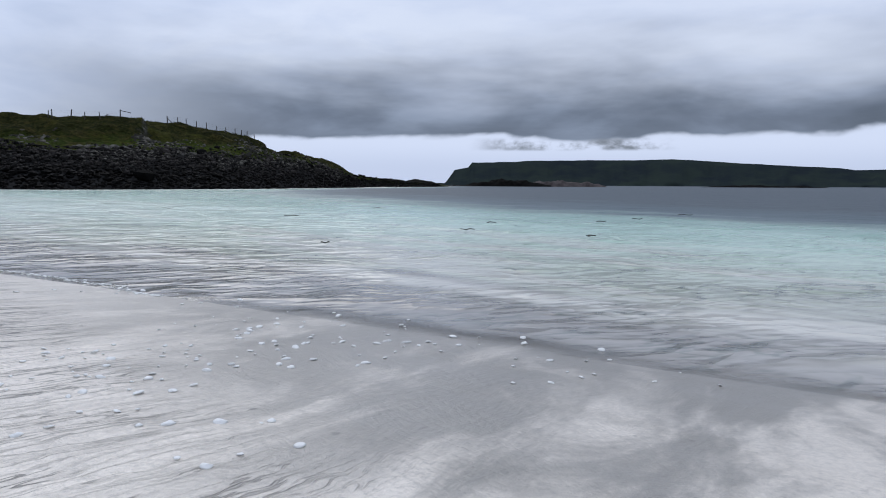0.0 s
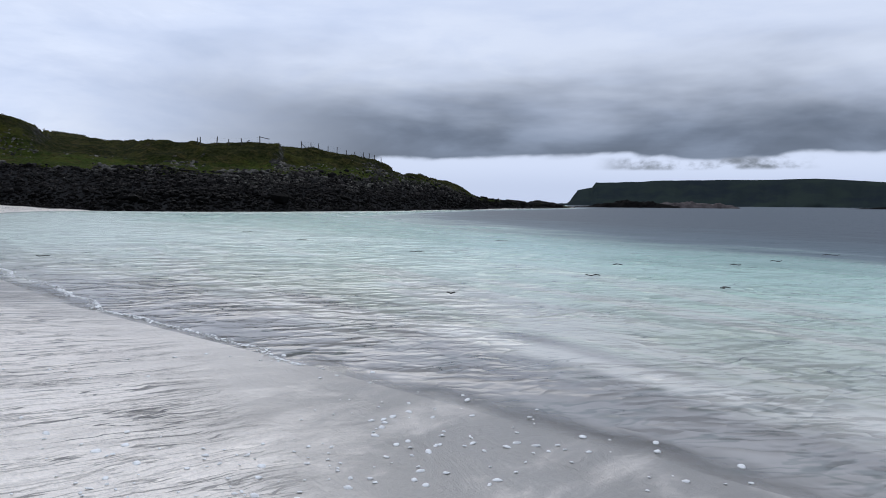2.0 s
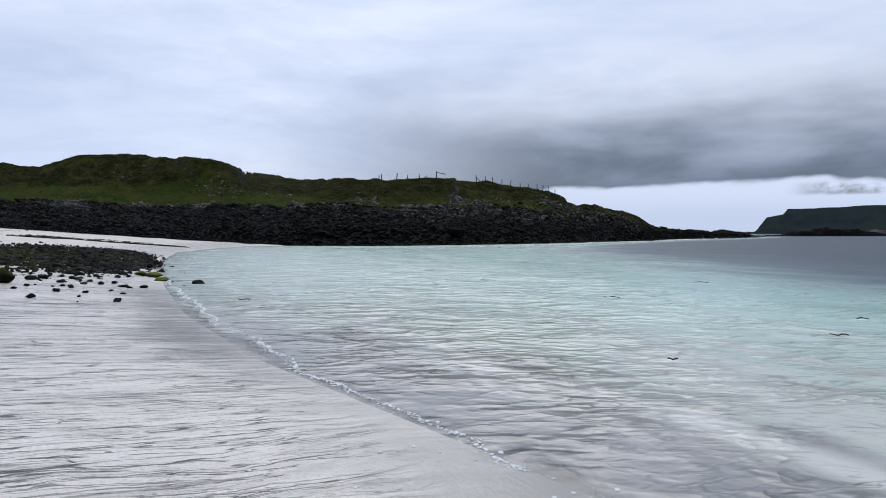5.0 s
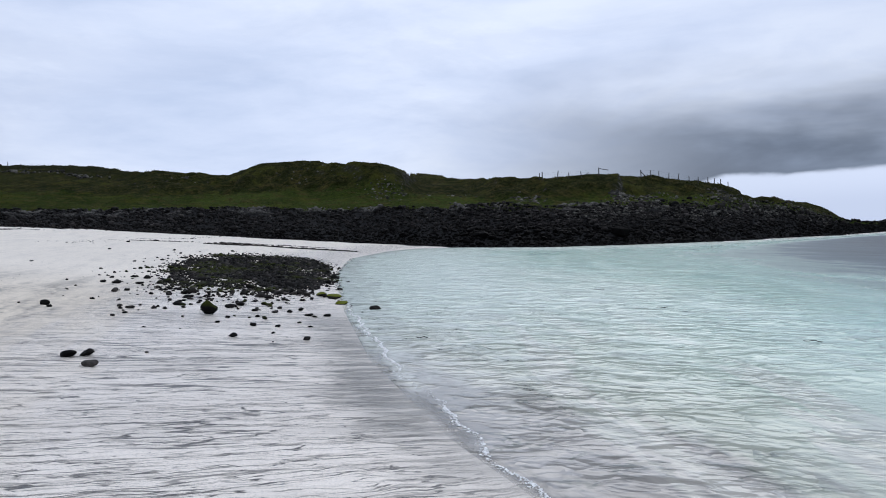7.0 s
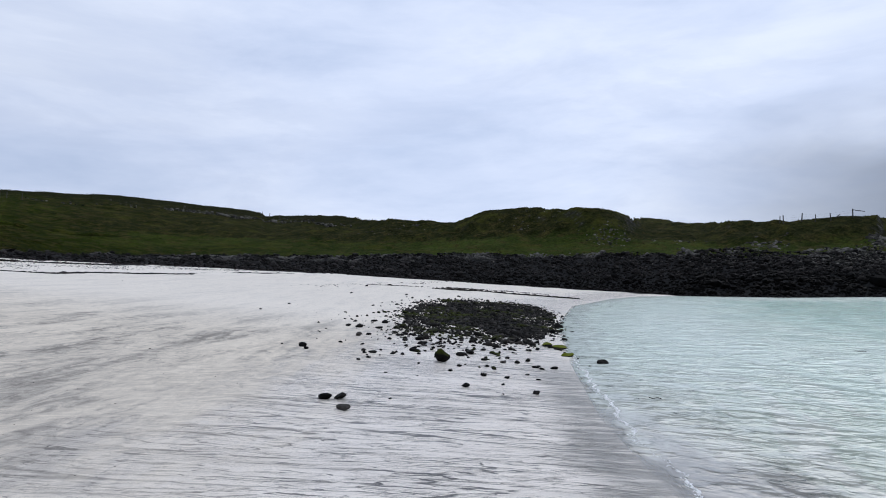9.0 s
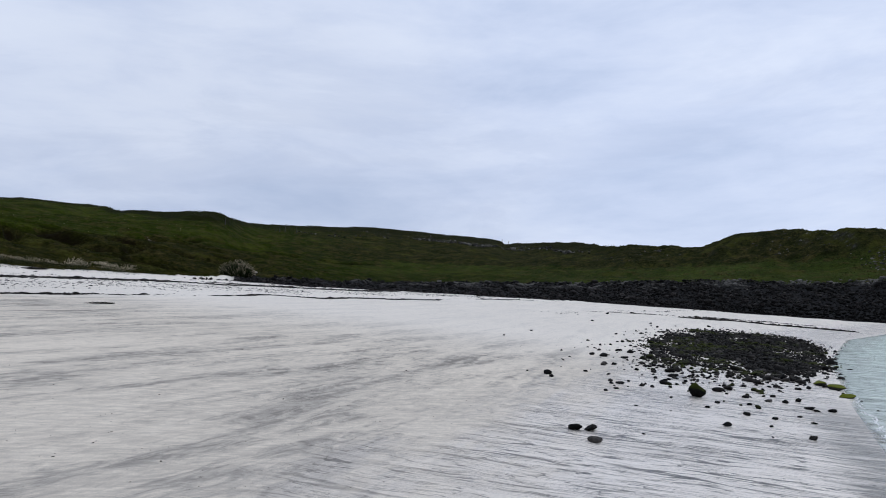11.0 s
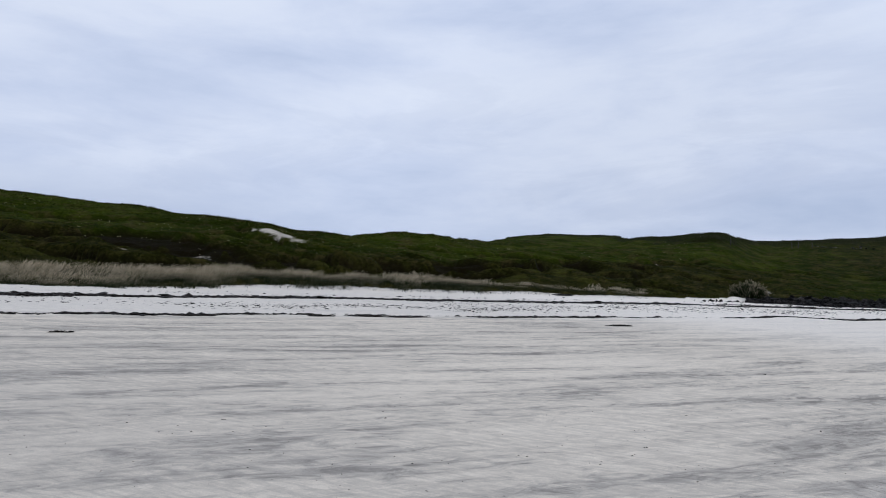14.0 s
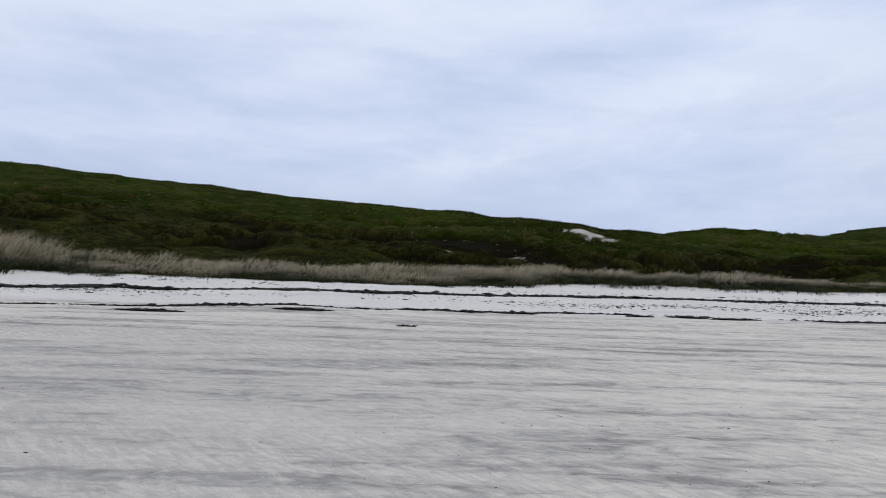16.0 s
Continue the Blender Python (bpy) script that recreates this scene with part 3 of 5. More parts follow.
    def ridges(angle, scale, sharp, detail=2.0):
        v = noise_at(add, turned(add, bend, angle, scale), 1.0, detail, 0.5, 0.35)
        away = math_node(add, "MULTIPLY", math_node(add, "ABSOLUTE", math_node(add, "SUBTRACT", v, 0.5)), sharp)
        return math_node(add, "POWER", math_node(add, "SUBTRACT", 1.0, math_node(add, "MINIMUM", away, 1.0)), 2.0)
    gust = smooth(add, noise_at(add, turned(add, pos, -20, (0.9, 1.6, 1.0)), 1.0, 3.0, 0.6), 0.40, 0.62, 0.15, 1.0)
    r1 = math_node(add, "MULTIPLY", ridges(-27, (1.2, 1.9, 1.0), 5.0), gust)
    r2 = math_node(add, "MULTIPLY", ridges(-15, (3.0, 4.8, 1.0), 4.5), gust)
    r3 = ridges(-38, (6.0, 10.0, 1.0), 3.2, 1.0)
    chop = noise_at(add, turned(add, pos, ALONG + 10, (1.3, 2.0, 1.0)), 1.0, 4.0, 0.6, 0.4)
    far = noise_at(add, turned(add, pos, 10, (0.12, 0.35, 1.0)), 1.0, 5.0, 0.6)
    calm = math_node(add, "MULTIPLY", smooth(add, d, 1.2, 3.2, 1.0, 0.35), smooth(add, out, -0.2, 1.4, 0.25, 1.0))
    n = bump(add, r1, math_node(add, "MULTIPLY", calm, 1.0), 0.050)
    n = bump(add, r2, math_node(add, "MULTIPLY", calm, 1.0), 0.014, n)
    n = bump(add, r3, math_node(add, "MULTIPLY", calm, 0.8), 0.0025, n)
    n = bump(add, chop, math_node(add, "MULTIPLY", calm, 0.8), 0.022, n)
    n = bump(add, far, math_node(add, "MULTIPLY", calm, 0.5), 0.3, n)
    # dark faces of the surface ripples, put into the water colour as thin lines
    def ripple_shade(angle, scale, width, lo, hi):
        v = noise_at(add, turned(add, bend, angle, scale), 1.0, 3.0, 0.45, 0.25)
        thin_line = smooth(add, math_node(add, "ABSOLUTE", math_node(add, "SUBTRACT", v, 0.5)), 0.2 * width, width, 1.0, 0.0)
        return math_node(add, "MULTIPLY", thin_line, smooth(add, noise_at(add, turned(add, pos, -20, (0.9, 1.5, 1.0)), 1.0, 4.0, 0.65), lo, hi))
    marks = math_node(add, "MULTIPLY", ripple_shade(-24, (1.5, 3.4, 1.0), 0.030, 0.46, 0.58), smooth(add, out, 4.5, 1.5, 0.0, 0.60))
    marks = math_node(add, "MAXIMUM", marks, math_node(add, "MULTIPLY", ripple_shade(-33, (0.85, 1.9, 1.0), 0.026, 0.48, 0.60), math_node(add, "MULTIPLY", smooth(add, out, 0.8, 2.5), smooth(add, d, 1.6, 0.7, 0.0, 0.50))))
    marks = math_node(add, "MAXIMUM", marks, math_node(add, "MULTIPLY", ripple_shade(-15, (3.2, 7.0, 1.0), 0.040, 0.46, 0.58), smooth(add, out, 2.5, 1.0, 0.0, 0.42)))
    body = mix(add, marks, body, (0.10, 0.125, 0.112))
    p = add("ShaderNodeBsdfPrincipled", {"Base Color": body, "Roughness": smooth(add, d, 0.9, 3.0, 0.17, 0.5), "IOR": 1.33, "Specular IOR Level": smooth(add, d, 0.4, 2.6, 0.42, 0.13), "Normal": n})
    clear = add("ShaderNodeBsdfTransparent", {0: (1, 1, 1, 1)})
    gloss = add("ShaderNodeBsdfGlossy", {"Color": (1, 1, 1, 1), "Roughness": 0.12, "Normal": n})
    fres = add("ShaderNodeFresnel", {"IOR": 1.25, "Normal": n}).outputs[0]
    thin = add("ShaderNodeMixShader", {0: math_node(add, "MULTIPLY", fres, smooth(add, out, -0.3, 0.2, 0.0, 0.4)), 1: clear.outputs[0], 2: gloss.outputs[0]})
    solid = smooth(add, math_node(add, "ADD", out, math_node(add, "MULTIPLY", math_node(add, "SUBTRACT", cloudy, 0.5), 0.8)), -0.12, 0.26)
    add("ShaderNodeOutputMaterial", {0: add("ShaderNodeMixShader", {0: solid, 1: thin.outputs[0], 2: p.outputs[0]}).outputs[0]})
    return m


def make_rock_material(name, tide=True, weed=0.0, weed_colour=(0.034, 0.043, 0.004)):
    m, add = material(name)
    geo = add("ShaderNodeNewGeometry")
    pos, isle = geo.outputs["Position"], geo.outputs["Random Per Island"]
    if not tide:
        isle = math_node(add, "FRACT", math_node(add, "ADD", isle, add("ShaderNodeObjectInfo").outputs["Random"]))
    fine = noise_at(add, pos, 14.0, 5.0, 0.7)
    base = ramp(add, isle, [(0.0, (0.002, 0.002, 0.002)), (0.55, (0.0115, 0.0105, 0.010)), (0.88, (0.032, 0.028, 0.0265)), (1.0, (0.075, 0.066, 0.061))])
    if not tide:
        base = ramp(add, isle, [(0.0, (0.004, 0.004, 0.004)), (0.55, (0.018, 0.0165, 0.015)), (0.88, (0.048, 0.043, 0.039)), (1.0, (0.11, 0.099, 0.09))])
    base = mix(add, smooth(add, fine, 0.35, 0.7, 0.6, 0.0), base, (0.005, 0.005, 0.005))
    if tide:
        z = add("ShaderNodeSeparateXYZ", {0: pos}).outputs[2]
        z = math_node(add, "ADD", z, math_node(add, "MULTIPLY", noise_at(add, pos, 0.12, 3.0), 1.4))
        base = mix(add, smooth(add, z, 2.0, 3.1, 0.95, 0.0), base, (0.0015, 0.0014, 0.0013))
        pale = math_node(add, "MULTIPLY", smooth(add, noise_at(add, pos, 0.3, 3.0), 0.5, 0.62), smooth(add, z, 4.2, 5.2))
        base = mix(add, math_node(add, "MULTIPLY", pale, 0.55), base, (0.22, 0.21, 0.19))
    if weed:
        top = smooth(add, add("ShaderNodeSeparateXYZ", {0: geo.outputs["Normal"]}).outputs[2], 0.0, 0.7)
        spread = smooth(add, noise_at(add, pos, 0.35, 4.0, 0.7), 0.62 - weed * 0.2, 0.72 - weed * 0.2)
        base = mix(add, math_node(add, "MULTIPLY", math_node(add, "MULTIPLY", top, spread), 0.8), base, weed_colour)
    surface(add, base, 0.75, bump(add, fine, 0.7, 0.03), Specular_IOR_Level=0.05)
    return m


def make_plain_material(name, colour, rough, other=None, scale=8.0, relief=0.3, shine=0.2):
    m, add = material(name)
    pos = add("ShaderNodeNewGeometry").outputs["Position"]
    n = noise_at(add, pos, scale, 5.0, 0.65)
    c = mix(add, smooth(add, n, 0.3, 0.7), colour, other or tuple(0.5 * v for v in colour))
    surface(add, c, rough, bump(add, n, relief, 0.03), Specular_IOR_Level=shine)
    return m


ground_mat = make_ground_material()
water_mat = make_water_material()
shore_rock_mat = make_rock_material("shore_rock")
weedy_rock_mat = make_rock_material("weedy_rock", tide=False, weed=0.55)
green_rock_mat = make_rock_material("green_weed", tide=False, weed=2.6, weed_colour=(0.13, 0.15, 0.012))
beach_rock_mat = make_rock_material("beach_rock", tide=False)
kelp_mat = make_plain_material("seaweed", (0.006, 0.005, 0.004), 0.6, (0.018, 0.013, 0.009), shine=0.08)
post_mat = make_plain_material("weathered_wood", (0.07, 0.065, 0.06), 0.85, (0.03, 0.028, 0.026), 20.0)
wire_mat = make_plain_material("fence_wire", (0.10, 0.10, 0.10), 0.5)
foam_mat = make_plain_material("foam", (0.90, 0.90, 0.88), 0.6, (0.80, 0.80, 0.78), 30.0)
# bluish haze of distance is put into the moor colours
far_mat = make_plain_material("hazed_moor", (0.017, 0.023, 0.028), 1.0, (0.027, 0.037, 0.032), 0.010, 0.0, 0.0)

# ---- ground: one sheet from the sea bed over the beach and the hills to the horizon ----
bearings = np.concatenate([np.arange(-38, 176, 0.25), np.arange(176, 322, 2.0)])
radii = np.concatenate([[-0.01, 0.15], np.geomspace(0.4, 30, 90), np.geomspace(30.4, 130, 190), np.geomspace(131.5, 300, 60), np.geomspace(310, 4200, 26)])
gx, gy, gfaces = polar_sheet(bearings, radii)
gz = ground(gx, gy)
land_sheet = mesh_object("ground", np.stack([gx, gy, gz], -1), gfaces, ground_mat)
az, r, d, rb, rc, rk, jag = zones(gx, gy)
on_land = step(-1.5, 0.5, az) * step(226, 218, az)
# worn scars of bare sand in the turf: bearing, distance, half-widths in degrees and metres
SCARS = [(126.3, 61.6, 0.7, 1.5, 1.0), (125.4, 60.2, 1.0, 2.0, 1.0), (124.4, 58.8, 1.0, 1.4, 0.85), (123.2, 57.6, 1.2, 1.0, 0.55), (130.1, 49.6, 1.7, 1.3, 0.40), (128.4, 51.0, 1.6, 0.9, 0.34), (119.2, 49, 1.9, 0.6, 0.5), (135.8, 47.8, 0.7, 0.4, 0.6), (100.9, 68, 0.9, 0.6, 0.6), (95.2, 91, 0.8, 0.7, 0.55), (87.6, 64, 0.4, 4.5, 0.7), (104, 56, 1.0, 0.6, 0.55), (127.0, 54, 4.0, 5.0, 0.30), (119.5, 50, 5.0, 2.5, 0.24), (102, 66, 5.0, 5.0, 0.22)]
bare = np.zeros_like(gx)
for a0, r0, wa, wr, much in SCARS:
    bare = np.maximum(bare, np.exp(-(((az - a0) / wa) ** 2 + ((r - r0) / wr) ** 2) ** 1.5) * (1 + 0.6 * jag) * much)
foot = np.where(az > 93, rb + 0.5, rc)
grass = step(-0.6, 0.9, r - foot + 0.25 * jag) * on_land * (1 - np.clip(bare * 0.9, 0, 0.72))
stone = step(-2.2, -0.6, r - rb + 0.8 * jag) * step(8.0, 5.0, r - rc) * on_land * step(92, 86, az)
AXIS, SIDE = np.array([-0.745, 0.667]), np.array([-0.667, -0.745])
HEART = np.array([-15.3, 11.2]) + AXIS * 13.0 + SIDE * -0.1
hu, hv = ((gx - HEART[0]) * AXIS[0] + (gy - HEART[1]) * AXIS[1]) / 13.0, ((gx - HEART[0]) * SIDE[0] + (gy - HEART[1]) * SIDE[1]) / 3.3
stone = np.maximum(stone, step(0.62, 0.25, np.abs(hu) ** 2.4 + np.abs(hv) ** 2.0 + 0.35 * fractal(hu * 4, hv * 2.5, 3)))
set_attribute(land_sheet, "grass", grass)
set_attribute(land_sheet, "stone", stone)
set_attribute(land_sheet, "inland", d)
soil = np.zeros_like(gx)
for line, drop, cut in scarps(az, [by_bearing(t, az) for t in (BASE, BANK, MEADOW, CREST)]):
    soil = np.maximum(soil, cut * step(-0.7, -0.15, r - line) * step(0.3, -0.05, r - line))
soil = np.maximum(soil, 0.9 * ledges(az, r, rc, by_bearing(MEADOW, az)[0]))
set_attribute(land_sheet, "soil", soil)
set_attribute(land_sheet, "swash", step(2.2, 0.7, d + 0.25 * jag - 0.5 * step(18, -8, az)) * step(-1.2, -0.1, d) * step(6.5, 3.0, r) * step(42, 14, az))
set_attribute(land_sheet, "bare", np.clip(bare * 4.0, 0, 1))
set_attribute(land_sheet, "crag", step(92, 60, az))
rm = by_bearing(MEADOW, az)[0]
set_attribute(land_sheet, "heath", step(0.84, 0.93, r / rk + 0.05 * jag) * step(57, 62, az) * step(110, 106, az))
set_attribute(land_sheet, "rank", step(-3, 6, r - rm) * (1 - step(70, 98, az)) + step(6, -2, r - rm) * step(70, 98, az))
tagged(land_sheet, "white shell-sand beach rising to dark green turf hills", "ground", kind="structure")

# ---- sea ----
wb = np.concatenate([np.arange(-40, 60, 0.25), np.arange(60, 320, 2.0)])
wr = np.concatenate([np.geomspace(0.6, 80, 240), np.geomspace(81, 4600, 50)])
wx, wy, wfaces = polar_sheet(wb, wr)
bed = ground(wx, wy)
depth = -bed
along_x = 0.66 * wx + 0.75 * wy
swell = 0.012 * np.sin(along_x * 2.1 + 2.2 * fractal(wx * 0.25, wy * 0.25, 2)) + 0.012 * fractal(wx * 1.1, wy * 1.1, 3)
wz = swell * step(0.02, 0.5, depth) * step(120, 60, np.hypot(wx, wy))
keep = (depth > -0.5)
use = keep[wfaces].all(1)
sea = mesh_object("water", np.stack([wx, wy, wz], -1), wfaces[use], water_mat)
set_attribute(sea, "depth", depth)
set_attribute(sea, "out", -offshore(wx, wy))
tagged(sea, "clear turquoise shallow sea darkening to slate offshore", "sea", kind="structure")

# ---- hills across the loch ----
FAR = [(3, 0.05), (-0.1, 0.15), (-0.3, 0.35), (-0.9, 1.2), (-2.0, 1.39), (-2.3, 1.79), (-3.85, 1.8), (-7.4, 1.94), (-11.4, 1.98), (-14.8, 1.97), (-17.75, 2.05), (-22.2, 1.73), (-25.9, 1.5), (-29.1, 1.32), (-30, 1.18), (-31.8, 1.22), (-40, 1.1), (-60, 0.9), (-80, 0.2)]
fa = np.arange(3, -80, -0.1)
fel = np.interp(-fa, [-a for a, e in FAR], [e for a, e in FAR])
prof = np.array([(1880, -0.05), (1900, 0.06), (1930, 0.16), (2000, 0.42), (2080, 0.80), (2140, 1.0), (2300, 0.95), (2700, 0.6)])
A2, J = np.meshgrid(np.radians(fa), np.arange(len(prof)), indexing="ij")
top = (0.6 + 2140 * np.tan(np.radians(fel)))[:, None]
R2 = prof[J, 0] + 25 * fractal(A2 * 60, J * 0.7, 2)
Z2 = prof[J, 1] * top + 2.0 * fractal(A2 * 150, J * 1.0, 3) * (prof[J, 1] > 0.1) * (prof[J, 1] < 0.99)
n, k = A2.shape
i, j = np.meshgrid(np.arange(n - 1), np.arange(k - 1), indexing="ij")
ff = np.stack([i * k + j, (i + 1) * k + j, (i + 1) * k + j + 1, i * k + j + 1], -1).reshape(-1, 4)
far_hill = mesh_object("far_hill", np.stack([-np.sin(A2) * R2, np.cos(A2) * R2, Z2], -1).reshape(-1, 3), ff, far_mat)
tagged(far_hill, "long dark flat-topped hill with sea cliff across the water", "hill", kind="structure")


# ---- stones ----
def stone_template(seed, level):
    bm = bmesh.new()
    bmesh.ops.create_icosphere(bm, subdivisions=level, radius=0.5)
    rnd = random.Random(seed)
    cuts = [(Vector((rnd.gauss(0, 1), rnd.gauss(0, 1), rnd.gauss(0, 1))).normalized(), rnd.uniform(0.24, 0.40)) for _ in range(9)]
    off = Vector((rnd.uniform(0, 50), rnd.uniform(0, 50), 0))
    for v in bm.verts:
        for nrm, dist in cuts:
            over = v.co.dot(nrm) - dist
            if over > 0:
                v.co -= nrm * over * 0.95
        v.co *= 1 + 0.16 * noise.noise(v.co * 2.2 + off)
    vs = np.array([v.co[:] for v in bm.verts])
    fs = np.array([[v.index for v in f.verts] for f in bm.faces])
    bm.free()
    return vs, fs


COARSE = [stone_template(k, 1) for k in range(10)]
MEDIUM = [stone_template(k + 20, 2) for k in range(8)]
FINE = [stone_template(k + 40, 3) for k in range(8)]


def scatter_stones(x, y, size, rnd, templates, sink=0.25, flat_top=0.7, lift=None, tilt=0.35):
    """Points and triangles of many stones lying on the ground."""
    z = ground(x, y) if lift is None else lift
    vs, fs, base = [], [], 0
    kinds = rnd.randint(0, len(templates), len(x))
    for q, (tv, tf) in enumerate(templates):
        idx = np.where(kinds == q)[0]
        if not len(idx):
            continue
        c = len(idx)
        s = size[idx][:, None] * np.stack([rnd.uniform(0.8, 1.35, c), rnd.uniform(0.7, 1.1, c), flat_top * rnd.uniform(0.7, 1.1, c)], -1)
        ang, lean = rnd.uniform(0, 2 * np.pi, c), rnd.uniform(-tilt, tilt, c)
        p = tv[None] * s[:, None]
        px, pz = p[..., 0] * np.cos(lean)[:, None] - p[..., 2] * np.sin(lean)[:, None], p[..., 0] * np.sin(lean)[:, None] + p[..., 2] * np.cos(lean)[:, None]
        ca, sa = np.cos(ang)[:, None], np.sin(ang)[:, None]
        w = np.stack([px * ca - p[..., 1] * sa + x[idx][:, None], px * sa + p[..., 1] * ca + y[idx][:, None], pz + (z[idx] + s[:, 2] * (0.5 - sink))[:, None]], -1)
        vs.append(w.reshape(-1, 3))
        fs.append((tf[None] + (np.arange(c) * len(tv))[:, None, None]).reshape(-1, 3) + base)
        base += c * len(tv)
    return np.concatenate(vs), np.concatenate(fs)


rnd = np.random.RandomState(11)
n = 30000
sa = rnd.uniform(0.3, 89, n)
sb, sc = by_bearing(BASE, sa)[0], by_bearing(BANK, sa)[0]
sr = sb - 0.8 + (sc - sb + 1.6) * rnd.rand(n) + 1.0 * (rnd.rand(n) ** 3) * (sa < 36) * 6
sx, sy = -np.sin(np.radians(sa)) * sr, np.cos(np.radians(sa)) * sr
size = np.exp(rnd.normal(-1.42, 0.40, n)) * np.where(sa < 36, 1.35, np.interp(sa, [70, 82], [1.0, 0.6])) * np.where(rnd.rand(n) < 0.04, 1.7, 1.0)
v, f = scatter_stones(sx, sy, size, rnd, [(a, b) for a, b in COARSE], 0.3)
tagged(mesh_object("shore_boulders", v, f, shore_rock_mat, smooth_faces=False), "bank of dark grey basalt boulders along the far shore", "boulders", kind="stuff")


def place(x, y):
    return Vector((x, y, float(ground(np.array([x]), np.array([y]))[0])))


# crags and pale lichened blocks on the headland: bearing, distance, spread in degrees and metres, count, size
CRAGS = [(29.5, 90, 1.4, 2.5, 90, 0.42), (22.6, 92, 0.7, 3.0, 160, 0.5), (20.6, 94, 1.2, 3.0, 90, 0.42), (41.0, 96, 1.4, 3.5, 150, 0.36), (31.0, 88, 2.0, 2.0, 30, 0.3), (15.0, 102, 1.2, 3.0, 160, 0.5), (10.5, 119, 1.6, 4.0, 170, 0.55),
         (46.5, 108, 3.5, 5.0, 120, 0.3), (36.0, 95, 2.0, 4.0, 40, 0.3), (26.0, 85, 1.2, 2.0, 60, 0.35), (72, 186, 5.0, 6.0, 160, 0.6), (66, 180, 5.0, 8.0, 60, 0.5), (57.5, 118, 2.5, 4.0, 50, 0.4)]
crag_mat, crag_nodes = material("lichened_rock")
geo_out = crag_nodes("ShaderNodeNewGeometry")
fine_n = noise_at(crag_nodes, geo_out.outputs["Position"], 4.0, 6.0, 0.7)
tone = math_node(crag_nodes, "ADD", math_node(crag_nodes, "MULTIPLY", geo_out.outputs["Random Per Island"], 0.5), math_node(crag_nodes, "MULTIPLY", fine_n, 0.5))
surface(crag_nodes, ramp(crag_nodes, tone, [(0.22, (0.006, 0.007, 0.005)), (0.40, (0.022, 0.021, 0.018)), (0.60, (0.056, 0.052, 0.044)), (0.82, (0.19, 0.18, 0.155))]), 0.85, bump(crag_nodes, fine_n, 0.6, 0.1), Specular_IOR_Level=0.15)
cx, cy, cs = [], [], []
for a0, r0, wa, wr_, count, big in CRAGS:
    aa, rr = np.radians(rnd.normal(a0, wa * 0.6, count)), rnd.normal(r0, wr_ * 0.6, count)
    cx.append(-np.sin(aa) * rr), cy.append(np.cos(aa) * rr), cs.append(big * np.exp(rnd.normal(0, 0.4, count)))
v, f = scatter_stones(np.concatenate(cx), np.concatenate(cy), np.concatenate(cs), rnd, COARSE, 0.68, 0.9)
tagged(mesh_object("hillside_crags", v, f, crag_mat, smooth_faces=False), "grey lichened rock outcrops breaking through hillside turf", "rocks", kind="stuff")
# pale upper rim of the boulder shore
n = 3400
pa = np.concatenate([rnd.uniform(8, 27, n - 160), rnd.uniform(27, 60, 160)])
pr = by_bearing(BANK, pa)[0] + rnd.normal(-0.6, 1.4, n) + 2.5 * np.clip(fractal(pa * 0.8, pa * 0 + 4.4, 2), -0.5, 1)
v, f = scatter_stones(-np.sin(np.radians(pa)) * pr, np.cos(np.radians(pa)) * pr, np.exp(rnd.normal(-1.45, 0.45, n)), rnd, COARSE, 0.35, 0.7)
tagged(mesh_object("pale_boulders", v, f, crag_mat, smooth_faces=False), "weathered grey boulders along the turf edge above the shore", "boulders", kind="stuff")

# tumbled field wall across the far slope: bearing, distance
WALL = np.array([(85.0, 165), (83.9, 166.5), (81.2, 167), (78.6, 172), (76.9, 178), (74.8, 181), (73.5, 182), (70.7, 178), (67.6, 177), (65.0, 158), (63.2, 142), (60.7, 131)], float)
n = 900
wa = rnd.uniform(60.7, 84.5, n)
wa = wa[rnd.rand(n) < np.clip(0.5 + 0.9 * fractal(wa * 0.5, wa * 0 + 3.3, 3), 0.08, 1)]
wd = np.interp(wa, WALL[::-1, 0], WALL[::-1, 1]) + rnd.normal(0, 1.3, len(wa))
v, f = scatter_stones(-np.sin(np.radians(wa)) * wd, np.cos(np.radians(wa)) * wd, np.exp(rnd.normal(-0.75, 0.4, len(wa))), rnd, COARSE, 0.25, 0.8)
tagged(mesh_object("field_wall", v, f, crag_mat, smooth_faces=False), "tumbled dry-stone field wall across the grassy slope", "stone wall", kind="stuff")

# ---- low reef and skerries ----
reef_x, reef_y, reef_s = [], [], []
for x0, y0, x1, y1, count, wide, big in ((0, 209, -12, 150, 700, 2.5, 0.6), (40, 300, 18, 306, 190, 2.5, 1.6), (17, 306, 9, 312, 60, 1.6, 1.1)):
    t = rnd.rand(count)
    reef_x.append(x0 + (x1 - x0) * t + rnd.normal(0, wide * 0.5, count)), reef_y.append(y0 + (y1 - y0) * t + rnd.normal(0, wide, count)), reef_s.append(big * (0.4 + 0.6 * t) * np.exp(rnd.normal(0, 0.35, count)))
v, f = scatter_stones(np.concatenate(reef_x[:1]), np.concatenate(reef_y[:1]), np.concatenate(reef_s[:1]), rnd, COARSE, 0.35, 0.45)
tagged(mesh_object("reef_boulders", v, f, shore_rock_mat, smooth_faces=False), "low black rocks trailing off the headland into the sea", "rocks", kind="stuff")


